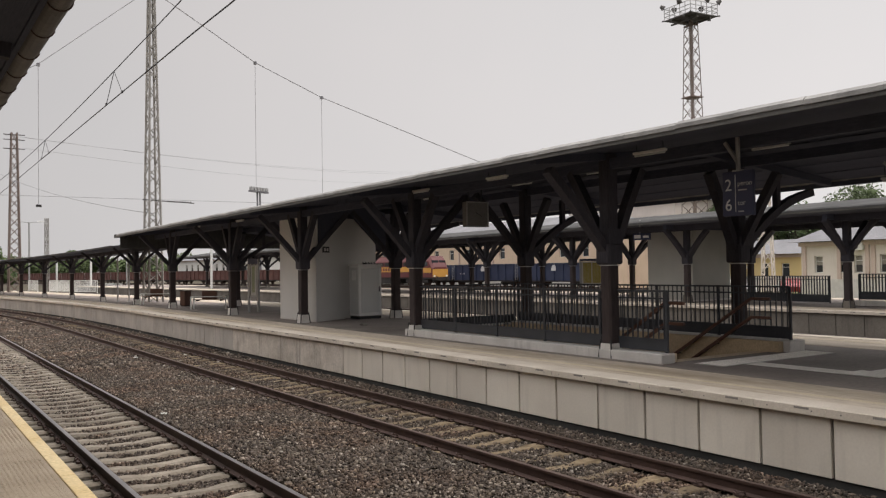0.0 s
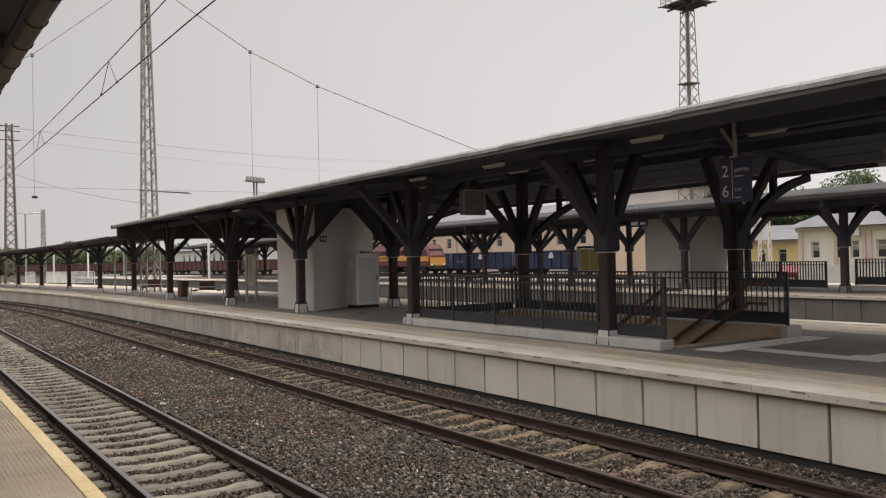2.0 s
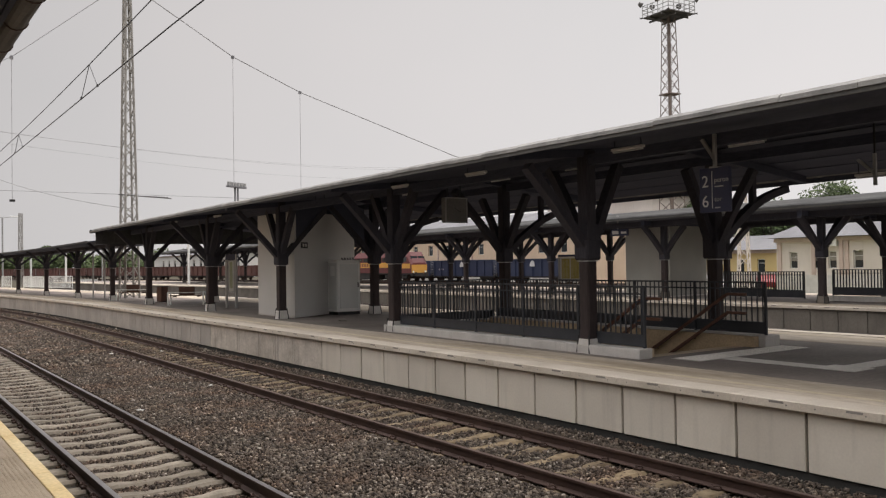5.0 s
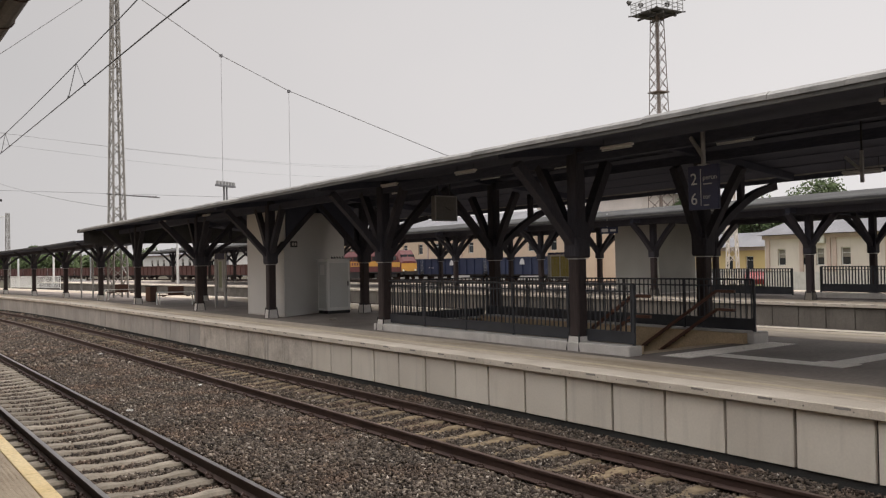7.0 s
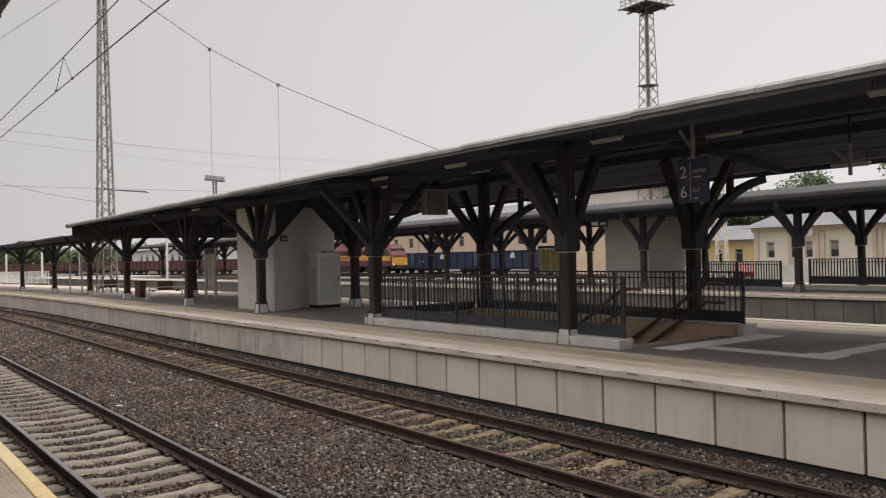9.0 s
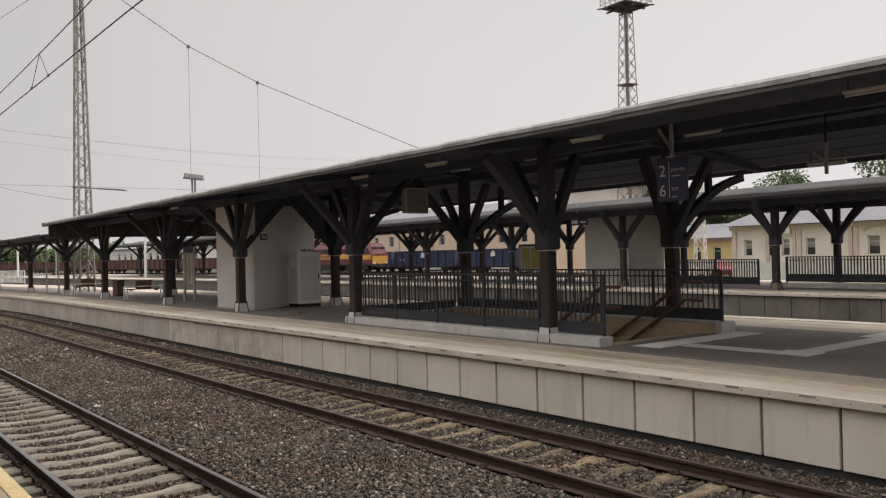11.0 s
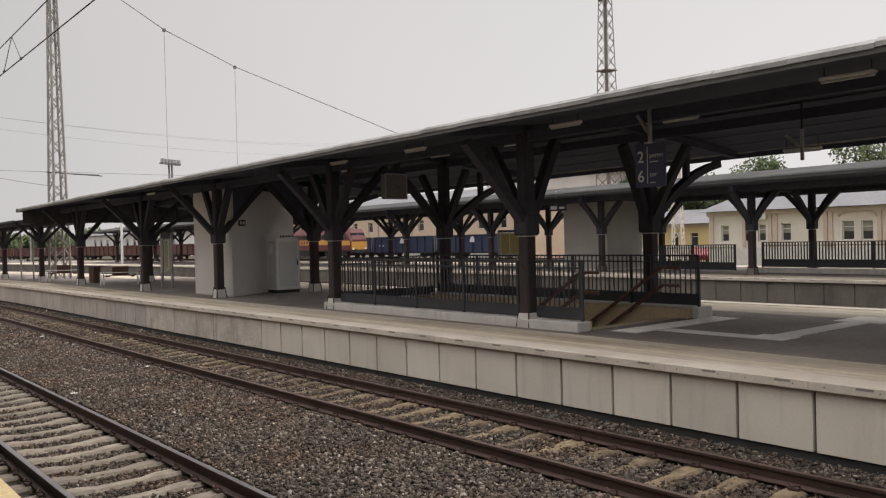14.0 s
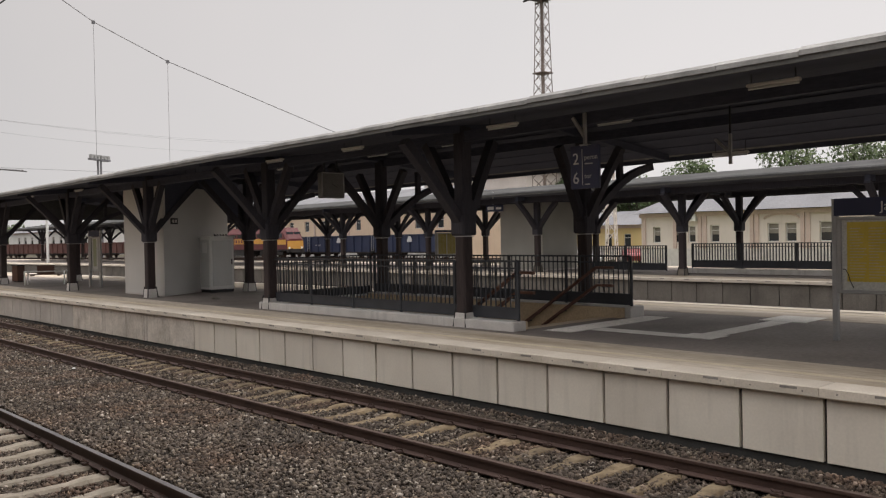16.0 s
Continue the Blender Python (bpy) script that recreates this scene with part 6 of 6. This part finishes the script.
# ---------------------------------------------------------------- parked cars
def car(at, rz, paint, label):
    t = thing("parked_car", at, rz, label, "car", "parked cars")
    b = bmesh.new()
    prof = [(-2.0, 0.3), (-2.05, 0.75), (-1.75, 0.92), (-1.3, 0.98), (-0.7, 1.42), (0.7, 1.45), (1.35, 1.0), (2.0, 0.85), (2.1, 0.55), (2.05, 0.3)]
    a = [b.verts.new((x, -0.85 + (0.12 if z > 1.1 else 0), z)) for x, z in prof]
    c = [b.verts.new((x, 0.85 - (0.12 if z > 1.1 else 0), z)) for x, z in prof]
    b.faces.new(a[::-1]), b.faces.new(c)
    for i in range(len(prof)):
        j = (i + 1) % len(prof)
        b.faces.new((a[i], a[j], c[j], c[i]))
    bmesh.ops.recalc_face_normals(b, faces=b.faces)
    body = part("body", b, paint, t)
    for s in (-1, 1):
        b = bmesh.new()
        vs = [b.verts.new(p) for p in ((-1.15, s * 0.80, 1.0), (1.2, s * 0.80, 1.0), (0.62, s * 0.755, 1.38), (-0.65, s * 0.755, 1.36))]
        b.faces.new(vs)
        part("side_window", b, "glass", body)
    for x in (-1.3, 1.35):
        for y in (-0.78, 0.78):
            b = bmesh.new()
            cyl(b, (x, y, 0.31), 0.31, 0.2, 20, "y")
            w = part("wheel", b, "rubber", t)
            b = bmesh.new()
            cyl(b, (x, y, 0.31), 0.18, 0.21, 14, "y")
            part("rim", b, "steel", w)
    return t


CARZ = -0.65
car((67.4, 44.8, CARZ + 0.35), 36, "red", "red parked car behind the far platform")
car((57.3, 43.6, CARZ + 0.4), 85, "silver", "pale silver parked car behind the far platform")
car((54.0, 46.2, CARZ + 0.4), 80, "silver", "pale silver parked car behind the far platform")
solid("car_park", boxes((44.5, 59.9, -30, 60, -0.29, -0.26), (59.9, 74.5, 39.5, 48, -0.29, -0.26)), "grass", "worn grassy parking ground behind the far platform", "ground", "structure")


# ---------------------------------------------------------------- lattice masts
def lattice(t, w0, w1, h, bays, leg, brace, material, zigzag=False, full=False):
    """Four legs that taper from w0 to w1, with crossed bracing on each side."""
    c = [(-1, -1), (1, -1), (1, 1), (-1, 1)]
    for i, j in c:
        part("leg", bars([((i * w0 / 2, j * w0 / 2, 0), (i * w1 / 2, j * w1 / 2, h))], leg), material, t)
    for k in range(bays):
        za, zb = h * k / bays, h * (k + 1) / bays
        wa, wb = w0 + (w1 - w0) * k / bays, w0 + (w1 - w0) * (k + 1) / bays
        for n in range(4):
            (i, j), (p, q) = c[n], c[(n + 1) % 4]
            if full or (not zigzag and n % 2 == 0) or k % 2 == 0:
                part("brace", bars([((i * wa / 2, j * wa / 2, za), (p * wb / 2, q * wb / 2, zb))], brace), material, t)
            if full or (not zigzag and n % 2 == 0) or k % 2:
                part("brace", bars([((p * wa / 2, q * wa / 2, za), (i * wb / 2, j * wb / 2, zb))], brace), material, t)


mast = thing("lattice_mast", (13.0, 50.2, 0.8), 8, "tall pale lattice mast holding the overhead wires", "mast", "lattice masts")
lattice(mast, 0.84, 0.27, 18.6, 30, 0.10, 0.045, "lattice", True)
part("arm", bars([((-0.6, 0, 6.0), (2.6, 0, 5.9))], 0.05), "darklattice", mast)
b = bmesh.new()
for k in range(9):
    cyl(b, (1.0 + k * 0.17, 0, 5.95), 0.048, 0.07, 10, "x")
part("insulator", b, "darklattice", mast, "dark ribbed insulator")

tower = thing("floodlight_tower", (70, 57.4, -0.3), -5.6, "tall floodlight tower with a square platform of lamps", "floodlight tower", "floodlight towers")
lattice(tower, 2.2, 0.95, 28.3, 22, 0.085, 0.04, "rustlattice", full=True)
S = 1.88
part("basket", boxes((-S, S, -S, S, 28.5, 28.6)), "darklattice", tower, "dark square platform")
for d in (-0.9, 0.9):
    part("joist", boxes((-S, S, d - 0.08, d + 0.08, 28.32, 28.5)), "darklattice", tower)
    part("joist", boxes((d - 0.08, d + 0.08, -S, S, 28.16, 28.32)), "darklattice", tower)
part("kerb_angle", bars([((-S - 0.2, -S - 0.2, 28.55), (S + 0.2, S + 0.2, 28.55)), ((-S - 0.2, S + 0.2, 28.55), (S + 0.2, -S - 0.2, 28.55))], 0.12), "darklattice", tower)
CORNERS = [(-S, -S), (S, -S), (S, S), (-S, S)]
for (ax, ay), (bx, by) in zip(CORNERS, CORNERS[1:] + CORNERS[:1]):
    for z in (28.95, 29.35, 29.8):
        part("guard_rail", bars([((ax, ay, z), (bx, by, z))], 0.055), "steel", tower)
    for k in range(5):
        x, y = ax + (bx - ax) * k / 5, ay + (by - ay) * k / 5
        part("guard_post", bars([((x, y, 28.6), (x, y, 29.82))], 0.055), "steel", tower)
        if k in (0, 3):
            b = bmesh.new()
            cyl(b, (x * 1.08, y * 1.08, 30.05), 0.3, 0.4, 12, "z", 0.16)
            bmesh.ops.rotate(b, cent=(x * 1.08, y * 1.08, 30.05), matrix=Matrix.Rotation(radians(50), 3, Vector((-y, x, 0))), verts=b.verts)
            head = part("lamp_head", b, "darklattice", tower, "dark round floodlight")
            part("stem", bars([((x, y, 29.8), (x * 1.08, y * 1.08, 30.0))], 0.06), "darklattice", head)
part("riser_pipe", bars([((0, 0, 0.3), (0, 0, 28.3))], 0.13), "rustlattice", tower)
part("ladder", bars([((-0.2, 0, 0.3), (-0.2, 0, 28.3)), ((0.2, 0, 0.3), (0.2, 0, 28.3))], 0.06), "rustlattice", tower)
part("landing", boxes((-0.8, 0.8, -0.8, 0.8, 20.2, 20.3)), "rustlattice", tower)

ft = thing("floodlight_tower", (60, 154, -0.3), 30, "distant floodlight mast with a flat head of lamps", "floodlight tower", "floodlight towers")
part("pole", bars([((-0.4, 0, 0), (-0.4, 0, 18)), ((0.4, 0, 0), (0.4, 0, 18))], 0.25), "slate", ft)
part("head_frame", boxes((-2.6, 2.6, -0.4, 0.4, 18, 18.3)), "slate", ft)
for i in range(6):
    part("lamp_head", boxes((-2.4 + i * 0.9, -1.9 + i * 0.9, -0.3, 0.3, 18.3, 19.0)), "steel", ft)

py = thing("lattice_mast", (10.45, 92, -0.3), 0, "distant lattice mast with crossarms", "mast", "lattice masts")
lattice(py, 1.15, 0.5, 16.9, 18, 0.11, 0.05, "rustlattice")
for z in (16.7, 16.2, 15.3):
    part("crossarm", bars([((-0.95, 0, z), (0.95, 0, z))], 0.08), "darklattice", py)

fm = thing("lattice_mast", (21.8, 150, -0.3), 20, "slender distant lattice mast in the yard", "mast", "lattice masts")
lattice(fm, 0.55, 0.4, 12.0, 14, 0.1, 0.045, "lattice", True)
ym = thing("lattice_mast", (65, 45.4, -0.3), 20, "short cream lattice mast behind the far platform", "mast", "lattice masts")
lattice(ym, 1.0, 0.5, 9.1, 9, 0.10, 0.06, "cream")
part("stay", bars([((0, 3.0, 0), (0, 0.2, 6.0))], 0.07), "cream", ym)


def street_lamp(at, h, label, arm=1.3):
    t = thing("street_lamp", at, 0, label, "street lamp", "yard lamps")
    b = bmesh.new()
    tube(b, [(0, 0, 0), (0, 0, h)], 0.12, 8)
    part("pole", b, "steel", t)
    part("arm", bars([((-arm, 0, h + 0.1), (0, 0, h - 0.05)), ((0, 0, h - 0.05), (arm, 0, h + 0.1))], 0.08), "steel", t)
    for s in (-1, 1):
        b = bmesh.new()
        box(b, s * (arm + 0.3) - 0.5, s * (arm + 0.3) + 0.5, -0.15, 0.15, h + 0.05, h + 0.22, 0.04)
        part("lamp_head", b, "cab", t)
    return t


street_lamp((17.9, 140, -0.3), 10.7, "grey double-armed yard lamp")
street_lamp((34.4, 150, -0.3), 8.4, "short grey double-armed yard lamp", 0.5)
for x, y in ((20.5, 132), (22.5, 118), (27.5, 108), (27.4, 83.4), (31, 61), (40.0 - 1.5, 88)):
    t = thing("signal_post", (x, y, -0.3), 0, "slim white post beside the tracks", "post", "white posts")
    b = bmesh.new()
    tube(b, [(0, 0, 0), (0, 0, 5.4)], 0.13, 8)
    part("pole", b, "cab", t)
    part("cap", boxes((-0.2, 0.2, -0.2, 0.2, 5.4, 5.5)), "steel", t)


def white_fence(p, q, label):
    p, q = Vector(p), Vector(q)
    d = q - p
    t = thing("yard_fence", p, math.degrees(math.atan2(d.y, d.x)), label, "fence", "yard fences")
    n = d.length
    for z in (0.12, 1.08):
        part("rail", boxes((0, n, -0.025, 0.025, z, z + 0.05)), "cab", t)
    me = mesh_from(boxes((-0.017, 0.017, -0.017, 0.017, 0.13, 1.1)), "upright", "cab")
    for i in range(1, int(n / 0.16)):
        piece("upright", me, t, pose(0.16 * i, 0, 0))
    for x in (0.025, n - 0.025):
        part("end_post", boxes((x - 0.025, x + 0.025, -0.025, 0.025, 0, 1.12)), "cab", t)
    return t


for p, q in (((11.59, 91.3), (12.23, 89.7)), ((12.6, 85.2), (13.6, 79.6)), ((13.64, 79.3), (15.02, 76.1)), ((30.0, 147.5), (31.6, 141.0))):
    z = 0.8 if p[1] < 100 else -0.3
    white_fence((*p, z), (*q, z), "pale steel barrier panel at the platform end")


# ---------------------------------------------------------------- overhead wires
def cable(name, pts, r, material, label):
    b = bmesh.new()
    tube(b, pts, r, 6)
    return solid(name, b, material, label, "wire")


def sag(p, q, drop, n=14):
    p, q = Vector(p), Vector(q)
    return [p.lerp(q, i / n) - Vector((0, 0, drop * 4 * (i / n) * (1 - i / n))) for i in range(n + 1)]


cat = thing("overhead_line", (3.1, 10, 5.45), 0, "dark contact wire and carrying cable over the near track", "overhead line")
b = bmesh.new()
tube(b, [(bend(10 + y), y, -0.011 * y if y > 0 else 0.0) for y in (-30, -10, 0, 10, 20, 30, 40, 50, 60, 70)], 0.009, 6)
part("contact_wire", b, "wire", cat)


def carry(y):
    """Height of the carrying cable over the contact wire, y from the world's origin."""
    return 0.20 + 0.0011 * (y - 28) ** 2


b = bmesh.new()
tube(b, [(bend(y), y - 10, carry(y) + 0.0) for y in range(-20, 61, 2)], 0.008, 6)
part("carrying_cable", b, "wire", cat)
for y in (14.3, 21.5, 7.0):
    b = bmesh.new()
    tube(b, [(0, y - 10, carry(y)), (0, y - 10 - 0.55, -0.011 * max(0, y - 10))], 0.006, 5)
    tube(b, [(0, y - 10, carry(y)), (0, y - 10 + 0.6, -0.011 * max(0, y - 10))], 0.006, 5)
    part("dropper", b, "wire", cat)
    b = bmesh.new()
    for dy in (-0.55, 0.6):
        box(b, -0.012, 0.012, y - 10 + dy - 0.03, y - 10 + dy + 0.03, -0.011 * max(0, y - 10) - 0.01, -0.011 * max(0, y - 10) + 0.03, 0.004)
    part("clamp", b, "wire", cat)

span = thing("headspan", (13.0, 50.2, 19.2), 0, "grey cross-span cables hung from the lattice mast", "overhead line")
R = [(0.2, 0, 0), (6.4, 0, -3.45), (11.0, 0, -5.2), (23.6, 0, -8.65), (34, 0, -10.6)]
b = bmesh.new()
tube(b, R, 0.028, 6)
part("cross_cable", b, "greywire", span)
b = bmesh.new()
tube(b, [(-0.2, 0, 0), (-6.1, 0, -5.1), (-12, 0, -8.5)], 0.022, 6)
part("cross_cable", b, "greywire", span)
for x, z0, z1 in ((6.4, -3.45, -12.0), (11.0, -5.2, -12.2), (-6.1, -5.1, -12.9)):
    b = bmesh.new()
    tube(b, [(x, 0, z0), (x, 0, z1)], 0.014, 5)
    part("hanger_wire", b, "greywire", span)
    part("clamp", boxes((x - 0.08, x + 0.08, -0.08, 0.08, z0 - 0.12, z0 + 0.06)), "slate", span)
part("weight", boxes((-6.23, -5.97, -0.1, 0.1, -12.98, -12.86)), "black", span)
b = bmesh.new()
tube(b, [(-14, 0, -12.4), (30, 0, -12.3)], 0.014, 5)
part("steady_wire", b, "greywire", span)
for xa, za, yb, zb in ((11.4, 16.2, 175, 26.8), (9.6, 16.3, 178, 27.6), (11.4, 15.1, 190, 26.0)):
    cable("power_line", sag((xa, 92, za), (120, yb, zb), 1.5), 0.016, "greywire", "thin grey power line crossing the sky")
cable("power_line", sag((8, 92, 13.0), (13, 50.2, 6.0), 0.6), 0.02, "greywire", "thin grey cable between two masts")


# ---------------------------------------------------------------- trees
def tree(at, h, r, seed, n=2600, leaf=1.0):
    rng = random.Random(seed)
    t = thing("tree", at, 0, "leafy green tree behind the station", "tree", "trees")
    b = bmesh.new()
    tube(b, [(0, 0, -0.3), (0.1, 0, h * 0.3), (0.0, 0.15, h * 0.75)], 0.22 * h / 10, 8)
    part("trunk", b, "bark", t)
    clumps = []
    for k in range(14):
        a, e = rng.uniform(0, 6.28), rng.uniform(0.2, 1.0)
        rr = r * rng.uniform(0.35, 1.0) * math.sin(math.pi * (0.18 + 0.72 * e))
        c = Vector((math.cos(a) * rr, math.sin(a) * rr, h * (0.36 + 0.58 * e)))
        clumps.append((c, r * rng.uniform(0.28, 0.5)))
        b = bmesh.new()
        tube(b, [(0, 0, h * (0.25 + 0.4 * e)), c * 0.6 + Vector((0, 0, h * 0.14)), c], 0.05, 5)
        part("limb", b, "bark", t)
    verts, faces = [], []
    for i in range(n):
        c, cr = rng.choice(clumps)
        d = Vector((rng.gauss(0, 1), rng.gauss(0, 1), rng.gauss(0, 0.8))).normalized() * cr * rng.uniform(0.3, 1.12) ** 0.6
        p = c + d
        u = Vector((rng.gauss(0, 1), rng.gauss(0, 1), rng.gauss(0, 1))).normalized()
        w = u.orthogonal().normalized()
        s = rng.uniform(0.12, 0.30) * leaf
        k = len(verts)
        verts += [p - u * s, p + w * s * 0.6, p + u * s, p - w * s * 0.6 + Vector((0, 0, 0.05))]
        faces.append((k, k + 1, k + 2, k + 3))
    me = bpy.data.meshes.new("crown")
    me.from_pydata(verts, [], faces)
    me.materials.append(M["leaf"])
    ob = new("crown", me)
    ob.parent = t
    return t


for i, (x, y, h, r) in enumerate(((90, 77, 11.0, 4.0), (92, 71, 10.4, 3.2), (90, 51.5, 10.9, 4.0), (93, 46, 9.8, 3.0), (88, 38.5, 12.0, 4.6), (90, 31, 12.4, 5.5), (92, 23, 12.8, 5.5), (86, 60, 8.5, 3.5), (84, 64, 8.8, 3.5), (96, 58, 9, 4), (83, 50.5, 8.6, 3.4), (85, 55.5, 9.2, 3.6), (82, 46.5, 8.0, 3.0), (88, 74.0, 11.2, 2.6))):
    tree((x, y, -0.3), h, r, i + 1, 4200)
for i, (x, y, h, r) in enumerate(((8.9, 128, 8.6, 4.0), (12.3, 126, 4.6, 2.2), (2, 150, 13, 5.5), (30, 345, 6.0, 8.0), (57, 331, 10.6, 4.6), (5, 320, 7, 8))):
    tree((x, y, -0.3), h, r, i + 40, 4500, 2.2 if y > 200 else 1.3)
for i in range(13):
    a = radians(4.6 + 1.15 * i + 0.4 * math.sin(i * 2.1))
    d = 330 + 18 * math.sin(i * 1.9)
    tree((d * math.sin(a), d * math.cos(a), -0.3), 7.6 + 0.9 * math.sin(i * 3.3), 6.0, 70 + i, 2600, 2.4)
